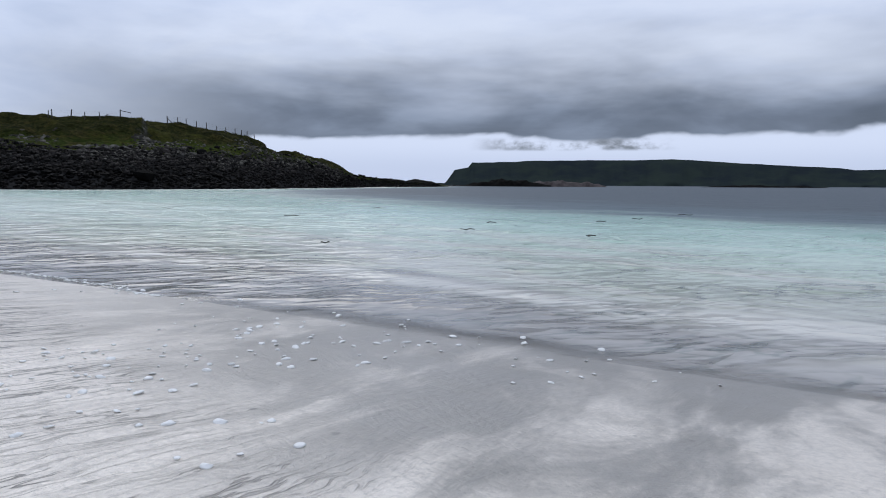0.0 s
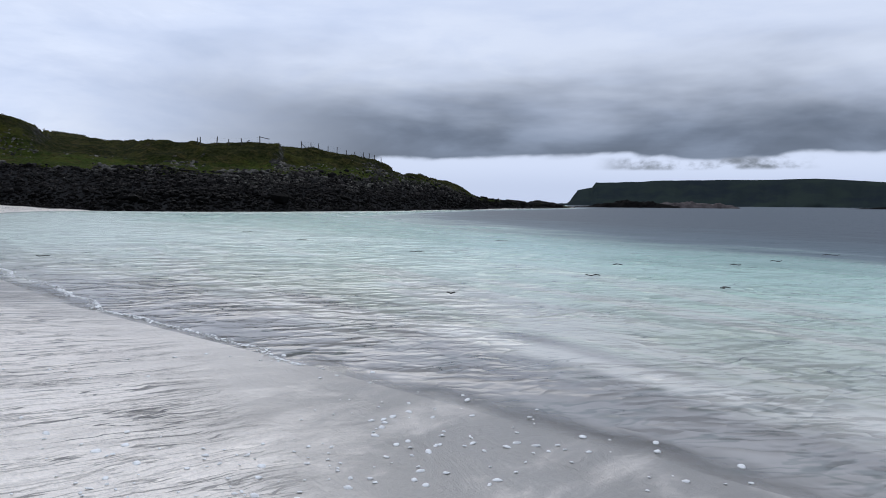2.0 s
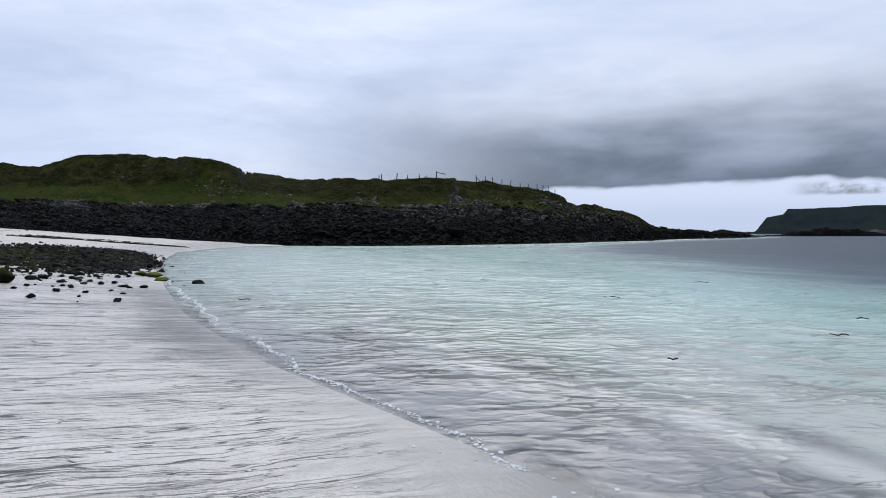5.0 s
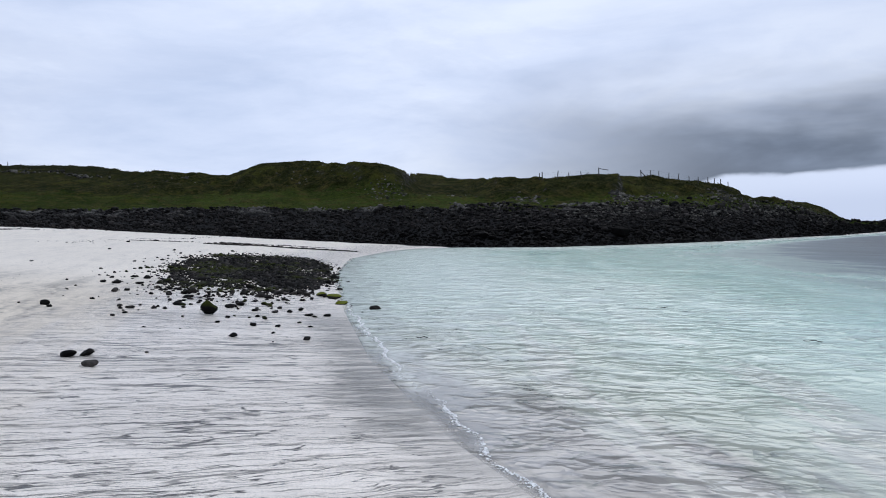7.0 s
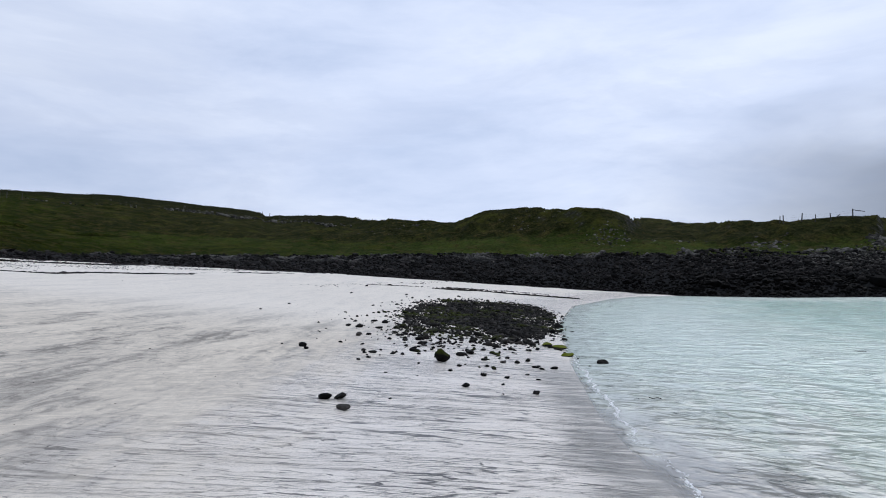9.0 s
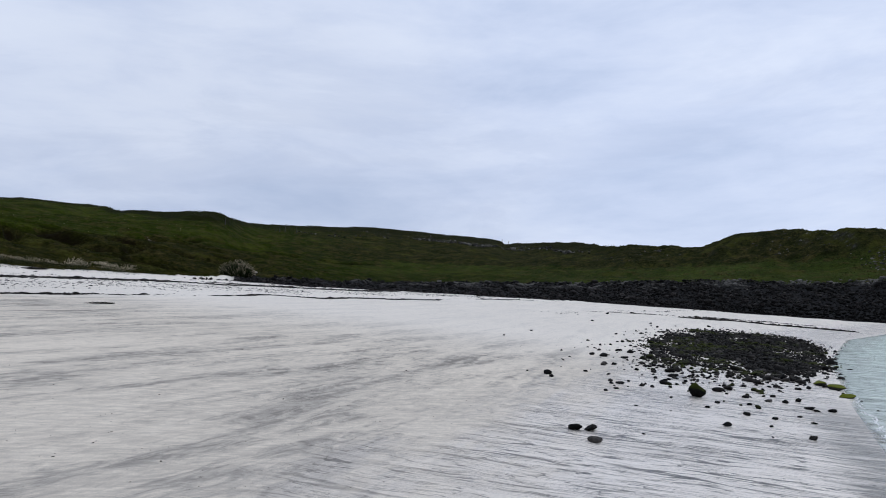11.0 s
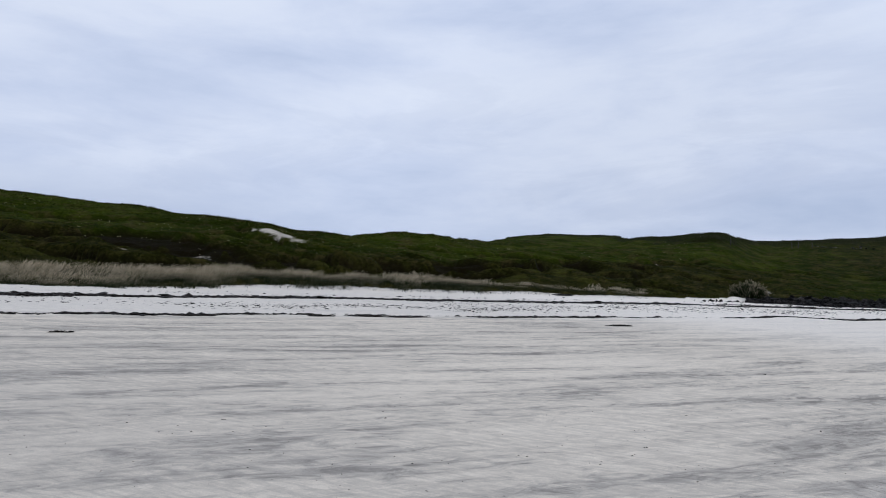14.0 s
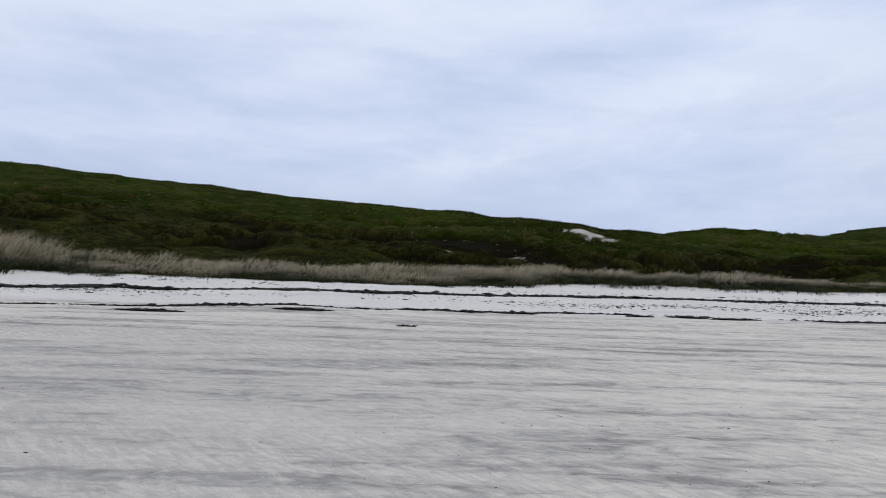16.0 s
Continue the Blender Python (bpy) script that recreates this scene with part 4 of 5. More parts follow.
def make_skerry(x0, y0, x1, y1, height, half, seed):
    """A long low hump of black rock standing out of the water."""
    n, m = 60, 14
    t, u = np.meshgrid(np.linspace(0, 1, n), np.linspace(-1, 1, m), indexing="ij")
    ends = np.sin(np.pi * t) ** 0.4
    lump = 0.75 + 0.28 * fractal(t * 9 + seed, u * 1.5, 4)
    z = height * ends * (1 - u**2) ** 0.7 * lump - 0.6
    dx_, dy_ = x1 - x0, y1 - y0
    length = math.hypot(dx_, dy_)
    x = x0 + dx_ * t - dy_ / length * half * u * (0.5 + 0.5 * ends)
    y = y0 + dy_ * t + dx_ / length * half * u * (0.5 + 0.5 * ends)
    i, j = np.meshgrid(np.arange(n - 1), np.arange(m - 1), indexing="ij")
    f = np.stack([i * m + j, (i + 1) * m + j, (i + 1) * m + j + 1, i * m + j + 1], -1).reshape(-1, 4)
    ob = mesh_object("skerry", np.stack([x, y, z], -1).reshape(-1, 3), f, skerry_mat, smooth_faces=False)
    return tagged(ob, "low dark skerry of bare rock in the bay", "skerry", "skerries in the bay")


skerry_mat = make_plain_material("skerry_rock", (0.004, 0.004, 0.004), 0.9, (0.012, 0.011, 0.010), 0.8, shine=0.03)
bar_mat = make_plain_material("shingle_bar", (0.05, 0.042, 0.04), 0.9, (0.12, 0.10, 0.095), 0.4)
make_skerry(9, 306, 46, 300, 4.0, 4.0, 3.0)
make_skerry(-30, 214, 3, 218, 3.2, 5.0, 21.0)
make_skerry(2, 330, 24, 322, 1.7, 4.0, 8.0)
bar = make_skerry(34, 312, 70, 304, 3.8, 3.0, 5.0)
bar.data.materials[0] = bar_mat
bar["label"] = "low brown shingle bar behind the dark skerry"
make_skerry(150, 420, 215, 390, 2.2, 3.0, 12.0)

# ---- loose rocks on the sand: x, y, width ----
ROCKS = [(-10.0, 7.5, 0.17), (-9.2, 8.3, 0.15), (-10.9, 8.6, 0.17), (-11.9, 9.5, 0.15), (-12.7, 10.1, 0.16), (-11.6, 10.6, 0.21), (-11.4, 10.9, 0.19), (-10.6, 11.3, 0.11), (-10.8, 9.6, 0.11), (-10.6, 8.9, 0.13), (-10.3, 9.4, 0.11), (-10.0, 8.3, 0.08), (-9.3, 7.7, 0.06), (-12.0, 8.9, 0.14), (-11.5, 8.3, 0.11),
         (-12.4, 8.2, 0.10), (-13.3, 7.6, 0.13), (-13.0, 7.2, 0.11), (-11.5, 6.9, 0.07), (-11.1, 7.3, 0.05), (-9.4, 5.7, 0.07), (-13.4, 10.0, 0.23), (-13.7, 10.5, 0.27), (-14.2, 11.3, 0.18), (-12.2, 10.6, 0.16), (-12.3, 10.3, 0.18), (-12.9, 10.7, 0.10), (-12.6, 11.3, 0.15)]
ROCKS_FAR = [(-14.0, 12.6, 0.19), (-14.2, 13.1, 0.19), (-19.2, 10.7, 0.32), (-19.5, 10.5, 0.20), (-20.9, 11.5, 0.19), (-21.1, 12.3, 0.24), (-17.1, 9.5, 0.24), (-17.3, 9.9, 0.20), (-18.9, 11.2, 0.27), (-46.1, 26.4, 0.29), (-37.2, 20.3, 0.23), (-28.3, 16.5, 0.18), (-37.7, 24.4, 0.23), (-34.8, 22.9, 0.22),
             (-13.8, 8.5, 0.20), (-14.0, 8.1, 0.20), (-14.0, 7.9, 0.11), (-14.5, 9.5, 0.24), (-14.6, 10.1, 0.12), (-15.4, 10.9, 0.11), (-15.1, 7.0, 0.24), (-14.7, 6.9, 0.15), (-15.5, 6.7, 0.08), (-24.3, 9.7, 0.13), (-27.6, 12.2, 0.14)]
rock_meshes = []
for tv, tf in FINE:
    me = bpy.data.meshes.new("rock")
    me.from_pydata(tv.tolist(), [], tf.tolist())
    me.polygons.foreach_set("use_smooth", np.ones(len(me.polygons), bool))
    me.materials.append(beach_rock_mat)
    rock_meshes.append(me)
weed_meshes = []
for me in rock_meshes[:3]:
    w = me.copy()
    w.materials[0] = weedy_rock_mat
    weed_meshes.append(w)
green_meshes = []
for me in rock_meshes[3:6]:
    w = me.copy()
    w.materials[0] = green_rock_mat
    green_meshes.append(w)


def lay_rock(x, y, width, me, tall=0.62, sink=0.22, turn=None, label="dark rounded basalt rock lying on wet sand"):
    ob = new("rock", me)
    ob.scale = (width * random.uniform(1.0, 1.2), width * random.uniform(0.75, 0.95), width * tall)
    p = place(x, y)
    ob.location = (x, y, max(p.z, -0.06) + ob.scale.z * (0.5 - sink))
    ob.rotation_euler = (random.uniform(-0.1, 0.1), random.uniform(-0.1, 0.1), random.uniform(0, 6.28) if turn is None else turn)
    return tagged(ob, label, "rock", "rocks scattered on the sand")


for x, y, w in ROCKS + ROCKS_FAR:
    lay_rock(x, y, w * 0.88, random.choice(rock_meshes), random.uniform(0.42, 0.65))
# three close together, and the large mossy block
lay_rock(-9.62, 4.78, 0.21, rock_meshes[1], 0.55, turn=0.9, label="dark rounded rock in a cluster of three on sand")
lay_rock(-9.60, 5.02, 0.19, rock_meshes[2], 0.60, turn=2.0, label="dark rounded rock in a cluster of three on sand")
lay_rock(-8.9, 4.7, 0.20, rock_meshes[5], 0.55, turn=0.3, label="dark rounded rock in a cluster of three on sand")
lay_rock(-12.6, 8.9, 0.33, weed_meshes[2], 1.05, 0.15, 0.7, "large angular block with brown-green weed on wet sand")
lay_rock(-11.6, 12.6, 0.34, rock_meshes[3], 0.55, 0.2, 0.4, "dark rock standing in the shallow water")
lay_rock(-14.2, 13.9, 0.46, green_meshes[0], 0.36, 0.2, 0.4, "flat rock covered with bright green weed")
lay_rock(-14.9, 14.1, 0.40, green_meshes[2], 0.40, 0.2, 2.4, "flat rock covered with bright green weed")
lay_rock(-13.1, 13.0, 0.36, green_meshes[1], 0.34, 0.2, 1.4, "flat rock covered with bright green weed")

# ---- patch of cobbles by the water ----
n = 27000
pu, pv = rnd.uniform(-1.35, 1.35, n), rnd.uniform(-1.5, 1.5, n)
rim = np.abs(pu) ** 2.4 + np.abs(pv) ** 2.0
ragged = rim + 0.35 * fractal(pu * 4, pv * 2.5, 3)
keep = rnd.rand(n) < np.where(ragged < 0.85, 0.9, 0.45 * np.exp(-(ragged - 0.85) * 3.6))
pu, pv = pu[keep], pv[keep]
px, py = (HEART[:, None] + AXIS[:, None] * pu * 13.0 + SIDE[:, None] * pv * 3.3)
ps = np.exp(rnd.normal(-2.45, 0.45, len(px)))
ps = np.minimum(np.where(rnd.rand(len(px)) < 0.04, ps * 1.6, ps), 0.36)
order = np.argsort(pu + 0.1 * pv)
cobbles = tagged(new("cobble_patch"), "patch of dark cobbles with green weed on white sand", "cobbles")
cobbles.location = place(float(HEART[0]), float(HEART[1]))
cobble_meshes = []
for tv, tf in MEDIUM[:6]:
    me = bpy.data.meshes.new("cobble")
    me.from_pydata(tv.tolist(), [], tf.tolist())
    me.polygons.foreach_set("use_smooth", np.ones(len(me.polygons), bool))
    me.materials.append(weedy_rock_mat)
    cobble_meshes.append(me)
first, rest = order[:290], order[290:]
zs = ground(px, py)
for k in first:
    ob = new("cobble", random.choice(cobble_meshes))
    ob.parent = cobbles
    s = float(ps[k])
    ob.scale = (s * random.uniform(0.9, 1.3), s * random.uniform(0.75, 1.05), s * random.uniform(0.5, 0.75))
    ob.location = Vector((px[k], py[k], zs[k] + 0.22 * ob.scale.z)) - cobbles.location
    ob.rotation_euler = (random.uniform(-0.3, 0.3), random.uniform(-0.3, 0.3), random.uniform(0, 6.28))
big = ps[rest] > 0.12
v, f = scatter_stones(px[rest][big], py[rest][big], ps[rest][big], rnd, MEDIUM[:5], 0.36)
v2, f2 = scatter_stones(px[rest][~big], py[rest][~big], ps[rest][~big], rnd, COARSE, 0.34)
v, f = np.concatenate([v, v2]), np.concatenate([f, f2 + len(v)])
ob = mesh_object("cobbles_beyond", v - np.array(cobbles.location), f, weedy_rock_mat, cobbles)
tagged(ob, kind="stuff")


# ---- seaweed ----
def contour(inland, lo, hi, count):
    """Points at one distance inland, by bearing."""
    a = np.linspace(lo, hi, count)
    rr = np.linspace(8, 75, 700)
    out = []
    for b in a:
        d = offshore(-np.sin(np.radians(b)) * rr, np.cos(np.radians(b)) * rr)
        i = np.argmax(d > (inland if np.isscalar(inland) else np.interp(b, inland[0], inland[1])))
        out.append((-np.sin(np.radians(b)) * rr[i], np.cos(np.radians(b)) * rr[i]))
    return np.array(out)


def shred_template(seed):
    """A ragged flake with eight faces."""
    r = np.random.RandomState(seed)
    p = np.array([(0.5, 0, 0), (-0.5, 0, 0), (0, 0.3, 0), (0, -0.3, 0), (0, 0, 0.5), (0, 0, -0.5)]) + r.uniform(-0.14, 0.14, (6, 3))
    return p, np.array([(0, 2, 4), (2, 1, 4), (1, 3, 4), (3, 0, 4), (2, 0, 5), (1, 2, 5), (3, 1, 5), (0, 3, 5)])


SHREDS = [shred_template(k + 80) for k in range(6)]


def wrack(name, label, x, y, size, flat=0.18):
    v, f = scatter_stones(x, y, size, rnd, SHREDS, 0.2, flat, tilt=0.12)
    return tagged(mesh_object(name, v, f, kelp_mat, smooth_faces=False), label, "seaweed", kind="stuff")


def along_line(line, count, spread, clump, seed):
    """Random points along a line, thick and thin by turns."""
    seg = np.linalg.norm(np.diff(line, axis=0), axis=1)
    s = np.concatenate([[0], np.cumsum(seg)])
    q = rnd.uniform(0, s[-1], count * 4)
    dens = np.clip(0.55 + clump * fractal(q * 0.22 + seed, q * 0 + seed, 4, 0.6), 0.015, 1)
    q = q[rnd.rand(len(q)) < dens][:count]
    wav = 0.55 * fractal(q * 0.25 + seed, q * 0 + 2.0, 3)
    x, y = np.interp(q, s, line[:, 0]), np.interp(q, s, line[:, 1])
    off = wav + rnd.normal(0, 1, len(q)) * spread * (0.4 + 0.6 * np.abs(fractal(q * 0.4, q * 0 + seed, 2)))
    return x + SIDE[0] * off, y + SIDE[1] * off


LOWER = ((61, 95, 102, 115, 141, 152, 160, 167, 175), (25.6, 25.7, 25.5, 25.3, 25.1, 24.4, 23.8, 22.8, 22.0))
low = contour(LOWER, 61.5, 174, 240)
x, y = along_line(low, 11500, 0.13, 0.8, 1.0)
wrack("lower_wrack_line", "thin dark line of stranded seaweed along the sand", x, y, np.exp(rnd.normal(-2.1, 0.5, len(x))))
UPPER = ((72, 84, 94, 99, 115, 128, 137, 152, 167), (30.0, 31.2, 32.3, 32.7, 32.3, 31.3, 30.8, 29.7, 28.3))
high = contour(UPPER, 74, 174, 260)
x, y = along_line(high, 19000, 0.30, 0.35, 5.0)
wrack("upper_wrack_line", "thick dark line of stranded seaweed on upper beach", x, y, np.exp(rnd.normal(-1.95, 0.5, len(x))))
x, y = along_line(contour(32.3, 84, 128, 140), 1700, 0.35, 0.6, 9.0)
wrack("upper_wrack_line", "scattered dark seaweed strands on upper beach", x, y, np.exp(rnd.normal(-1.85, 0.45, len(x))))
mid = contour(28.2, 68, 174, 260)
x, y = along_line(mid, 3000, 0.9, 0.6, 14.0)
wrack("scattered_wrack", "scattered scraps of dark seaweed between tide lines", x, y, np.exp(rnd.normal(-2.4, 0.45, len(x))))
for inl, count in ((29.2, 900), (30.2, 1100), (32.0, 900)):
    x, y = along_line(contour(inl, 72, 112, 80), count, 0.8, 0.5, inl)
    wrack("scattered_wrack", "small dark weed scraps strewn thickly on upper beach", x, y, np.exp(rnd.normal(-2.5, 0.45, len(x))))
x, y = along_line(contour(33.6, 80, 172, 200), 420, 1.0, 0.5, 30.0)
wrack("scattered_wrack", "scattered scraps of dark seaweed near the dune foot", x, y, np.exp(rnd.normal(-2.1, 0.45, len(x))))
for inl, count in ((24.0, 120), (20.0, 90), (14.0, 110), (10.0, 160), (8.0, 180), (6.0, 140)):
    x, y = along_line(contour(inl, 60, 172, 160), count, 1.8, 0.4, inl)
    wrack("beach_scraps", "tiny dark scraps of weed strewn on the sand", x, y, np.exp(rnd.normal(-4.0, 0.4, len(x))), 0.3)
n = 190
sa_, sr_ = np.radians(rnd.uniform(72, 172, n)), rnd.uniform(2.2, 10.0, n)
wrack("beach_scraps", "tiny dark scraps of weed strewn on the sand", -np.sin(sa_) * sr_, np.cos(sa_) * sr_, np.exp(rnd.normal(-4.1, 0.4, n)), 0.35)
band = np.array([(-46.3, 32.7), (-45.7, 34.5), (-44.9, 36.5), (-42.6, 38.4), (-40.9, 40.5), (-39.2, 42.3)])
x, y = along_line(band, 1700, 0.42, 0.45, 3.0)
wrack("strand_wrack", "dark band of seaweed at the head of the beach", x, y, np.exp(rnd.normal(-1.5, 0.45, len(x))), 0.30)
x, y = along_line(np.array([(-47.7, 27.9), (-47.9, 31.2), (-48.0, 36.0), (-46.2, 39.7), (-44.2, 42.4)]), 520, 0.35, 0.6, 17.0)
wrack("strand_wrack", "thin broken strand of dark weed above the band", x, y, np.exp(rnd.normal(-1.8, 0.45, len(x))), 0.25)
x, y = along_line(contour(16.5, 52, 66, 60), 160, 0.7, 0.4, 44.0)
wrack("strand_wrack", "sparse dark seaweed strands below the boulder bank", x, y, np.exp(rnd.normal(-1.9, 0.45, len(x))))
foot = np.stack([by_bearing(BASE, np.linspace(44, 92, 120))[0] - 1.2] * 2, -1) * np.stack([-np.sin(np.radians(np.linspace(44, 92, 120))), np.cos(np.radians(np.linspace(44, 92, 120)))], -1)
x, y = along_line(foot, 420, 0.6, 0.5, 50.0)
wrack("stray_stones", "stray dark stones below the boulder bank", x, y, np.exp(rnd.normal(-1.6, 0.4, len(x))), 0.5)


def seaweed_clump(x, y, long, wide, turn):
    """A heap of tangled kelp: a lumpy mat with strips of frond lying over it."""
    hump = min(0.06, 0.25 * wide)
    root = tagged(new("seaweed_clump"), "heap of black tangled kelp stranded on pale sand", "seaweed", "heaps of kelp on the beach")
    root.location = place(x, y)
    root.rotation_euler = (0, 0, turn)
    bm = bmesh.new()
    bmesh.ops.create_icosphere(bm, subdivisions=3, radius=1.0)
    for v in bm.verts:
        k = 1 + 0.35 * noise.fractal(v.co * 2.3 + Vector((x, y, 0)), 0.8, 2.0, 4)
        v.co = Vector((v.co.x * long * k, v.co.y * wide * k, max(v.co.z * hump * k, -0.03)))
    me = bpy.data.meshes.new("mat")
    bm.to_mesh(me)
    bm.free()
    me.materials.append(kelp_mat)
    new("mat", me).parent = root
    for _ in range(9):
        n = 7
        cx0, cy0, a = random.uniform(-0.9, 0.9) * long, random.uniform(-0.9, 0.9) * wide, random.gauss(0, 0.5)
        reach, w = random.uniform(0.2, 0.5) * long + 0.1, random.uniform(0.012, 0.03)
        verts, faces = [], []
        for k in range(n):
            t = k / (n - 1) - 0.5
            bx, by = cx0 + reach * t * math.cos(a), cy0 + reach * t * math.sin(a) + 0.06 * math.sin(6 * t + cx0)
            z = hump * max(0.0, 1 - (bx / long) ** 2 - (by / max(wide, 0.05)) ** 2) + 0.012 + 0.012 * math.sin(11 * t)
            for s, h in ((-1, 0), (1, 0), (1, 0.008), (-1, 0.008)):
                verts.append((bx - s * w * math.sin(a), by + s * w * math.cos(a), z + h))
        for k in range(n - 1):
            o = 4 * k
            for q in range(4):
                faces.append((o + q, o + (q + 1) % 4, o + 4 + (q + 1) % 4, o + 4 + q))
        ob = mesh_object("frond", verts, faces, kelp_mat, root)


for x, y, long, wide, turn in ((-12.1, -18.2, 0.85, 0.26, -0.72), (-8.1, -19.4, 0.95, 0.22, -0.72), (-23.1, -11.9, 0.75, 0.2, -0.72), (-21.7, -12.8, 0.5, 0.16, -0.6), (-18.2, -15.2, 0.8, 0.14, -0.72), (-24.2, -10.7, 0.9, 0.2, -0.7), (-27.4, -3.8, 0.55, 0.13, -1.0), (-12.2, -13.5, 0.24, 0.06, -0.7), (-44.5, -9.7, 0.7, 0.25, -0.9), (-10.6, -25.7, 0.9, 0.3, -0.7)):
    seaweed_clump(x, y, long, wide, turn)


# ---- grasses ----
def blades(x, y, z, height, width, lean, rnd, levels=3):
    """Tapering blades; returns points, quads and each point's share of the height."""
    n = len(x)
    face = rnd.uniform(0, np.pi, n)
    wx, wy = np.cos(face) * width * 0.5, np.sin(face) * width * 0.5
    out, up_share = [], []
    for k in range(levels + 1):
        t = k / levels
        bx, by = x + lean[0] * height * t**1.8, y + lean[1] * height * t**1.8
        bz = z - 0.03 + height * t * (1 - 0.18 * t)
        w = 1 - 0.88 * t
        out += [np.stack([bx - wx * w, by - wy * w, bz], -1), np.stack([bx + wx * w, by + wy * w, bz], -1)]
        up_share += [np.full(n, t), np.full(n, t)]
    m = 2 * (levels + 1)
    v = np.stack(out, 1).reshape(-1, 3)
    base = (np.arange(n) * m)[:, None]
    quads = np.concatenate([np.stack([base[:, 0] + 2 * k, base[:, 0] + 2 * k + 1, base[:, 0] + 2 * k + 3, base[:, 0] + 2 * k + 2], -1) for k in range(levels)])
    return v, quads, np.stack(up_share, 1).reshape(-1)


def make_grass_material(name, low_c, high_c, dry_c, dry_share, mottle=0.0):
    m, add = material(name)
    geo = add("ShaderNodeNewGeometry")
    isle, pos = geo.outputs["Random Per Island"], geo.outputs["Position"]
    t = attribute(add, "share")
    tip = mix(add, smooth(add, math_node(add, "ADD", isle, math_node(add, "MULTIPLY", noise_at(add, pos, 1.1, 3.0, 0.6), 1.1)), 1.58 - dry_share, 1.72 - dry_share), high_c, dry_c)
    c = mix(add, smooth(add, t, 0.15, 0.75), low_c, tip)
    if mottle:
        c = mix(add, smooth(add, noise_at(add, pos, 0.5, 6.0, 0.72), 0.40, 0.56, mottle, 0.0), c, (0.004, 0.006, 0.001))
    b = add("ShaderNodeBsdfPrincipled", {"Base Color": c, "Roughness": 0.9, "Specular IOR Level": 0.03})
    thin = add("ShaderNodeBsdfTranslucent", {0: c})
    add("ShaderNodeOutputMaterial", {0: add("ShaderNodeMixShader", {0: 0.2, 1: b.outputs[0], 2: thin.outputs[0]}).outputs[0]})
    return m


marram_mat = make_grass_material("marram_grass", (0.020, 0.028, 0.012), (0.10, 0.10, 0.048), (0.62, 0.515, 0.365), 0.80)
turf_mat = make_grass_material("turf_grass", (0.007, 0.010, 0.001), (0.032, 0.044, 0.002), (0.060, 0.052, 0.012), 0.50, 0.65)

# marram on the dune foot, in tussocks
tn, per = 1500, 40
ta = np.concatenate([rnd.uniform(108, 178, tn - 160), rnd.uniform(96, 110, 160)])
tb = by_bearing(BASE, ta)[0]
tr = tb + 0.2 + rnd.rand(tn) ** 0.8 * np.where(ta > 127, 4.6, 3.2)
tx, ty = -np.sin(np.radians(ta)) * tr, np.cos(np.radians(ta)) * tr
tall = np.interp(ta, [96, 106, 110, 122, 131, 140, 154, 163, 167, 173], [0.16, 0.22, 0.34, 0.42, 0.50, 0.47, 0.40, 0.44, 0.85, 1.0]) * (0.55 + 0.75 * (tr - tb) / 4.6)
tall *= np.clip(1 + 0.38 * fractal(tx * 0.75, ty * 0.75, 3) + 0.35 * fractal(tx * 0.17, ty * 0.17, 2), 0.4, 1.9) * np.exp(rnd.normal(0, 0.22, tn))
tall = np.minimum(tall, np.where(ta < 163, 0.68, 1.3))
ox, oy = rnd.normal(0, 0.19, tn * per), rnd.normal(0, 0.19, tn * per)
bx, by = np.repeat(tx, per) + ox, np.repeat(ty, per) + oy
bh = np.repeat(tall, per) * rnd.uniform(0.55, 1.15, tn * per)
wind = np.array([-0.62, 0.55])
gust = np.repeat(rnd.uniform(0.15, 0.75, tn), per)
lean = [wind[0] * gust + 1.3 * ox + rnd.normal(0, 0.14, tn * per), wind[1] * gust + 1.3 * oy + rnd.normal(0, 0.14, tn * per)]
v, q, share = blades(bx, by, ground(bx, by), bh, rnd.uniform(0.018, 0.046, tn * per), lean, rnd)
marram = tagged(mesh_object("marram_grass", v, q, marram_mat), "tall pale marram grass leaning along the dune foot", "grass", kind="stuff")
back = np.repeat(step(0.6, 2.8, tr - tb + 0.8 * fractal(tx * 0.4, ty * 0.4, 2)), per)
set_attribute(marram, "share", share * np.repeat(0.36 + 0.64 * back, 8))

# short turf over the dunes and hills
tn = 40000
ta = np.concatenate([rnd.uniform(80, 176, 29000), rnd.uniform(8, 80, 11000)])
tc, tk = by_bearing(BANK, ta)[0], by_bearing(CREST, ta)[0]
span = np.minimum(tk, tc + 75)
tr = np.where(rnd.rand(tn) < 0.22, tk + rnd.normal(-0.5, 1.2, tn), tc + (span - tc) * rnd.rand(tn) ** 1.3)
tx, ty = -np.sin(np.radians(ta)) * tr, np.cos(np.radians(ta)) * tr
clear = np.ones(tn, bool)
for a0, r0, wa, wr_, much in SCARS[:10]:
    clear &= ((ta - a0) / wa) ** 2 + ((tr - r0) / wr_) ** 2 > 1.0
clear &= ledges(ta, tr, tc, by_bearing(MEADOW, ta)[0]) < 0.3
tx, ty = tx[clear], ty[clear]
per = 3
bx, by = np.repeat(tx, per) + rnd.normal(0, 0.12, len(tx) * per), np.repeat(ty, per) + rnd.normal(0, 0.12, len(tx) * per)
bh = rnd.uniform(0.05, 0.15, len(bx)) * np.clip(1 + 0.6 * fractal(bx * 0.2, by * 0.2, 3), 0.4, 2.0)
lean = [wind[0] * 0.5 + rnd.normal(0, 0.4, len(bx)), wind[1] * 0.5 + rnd.normal(0, 0.4, len(bx))]
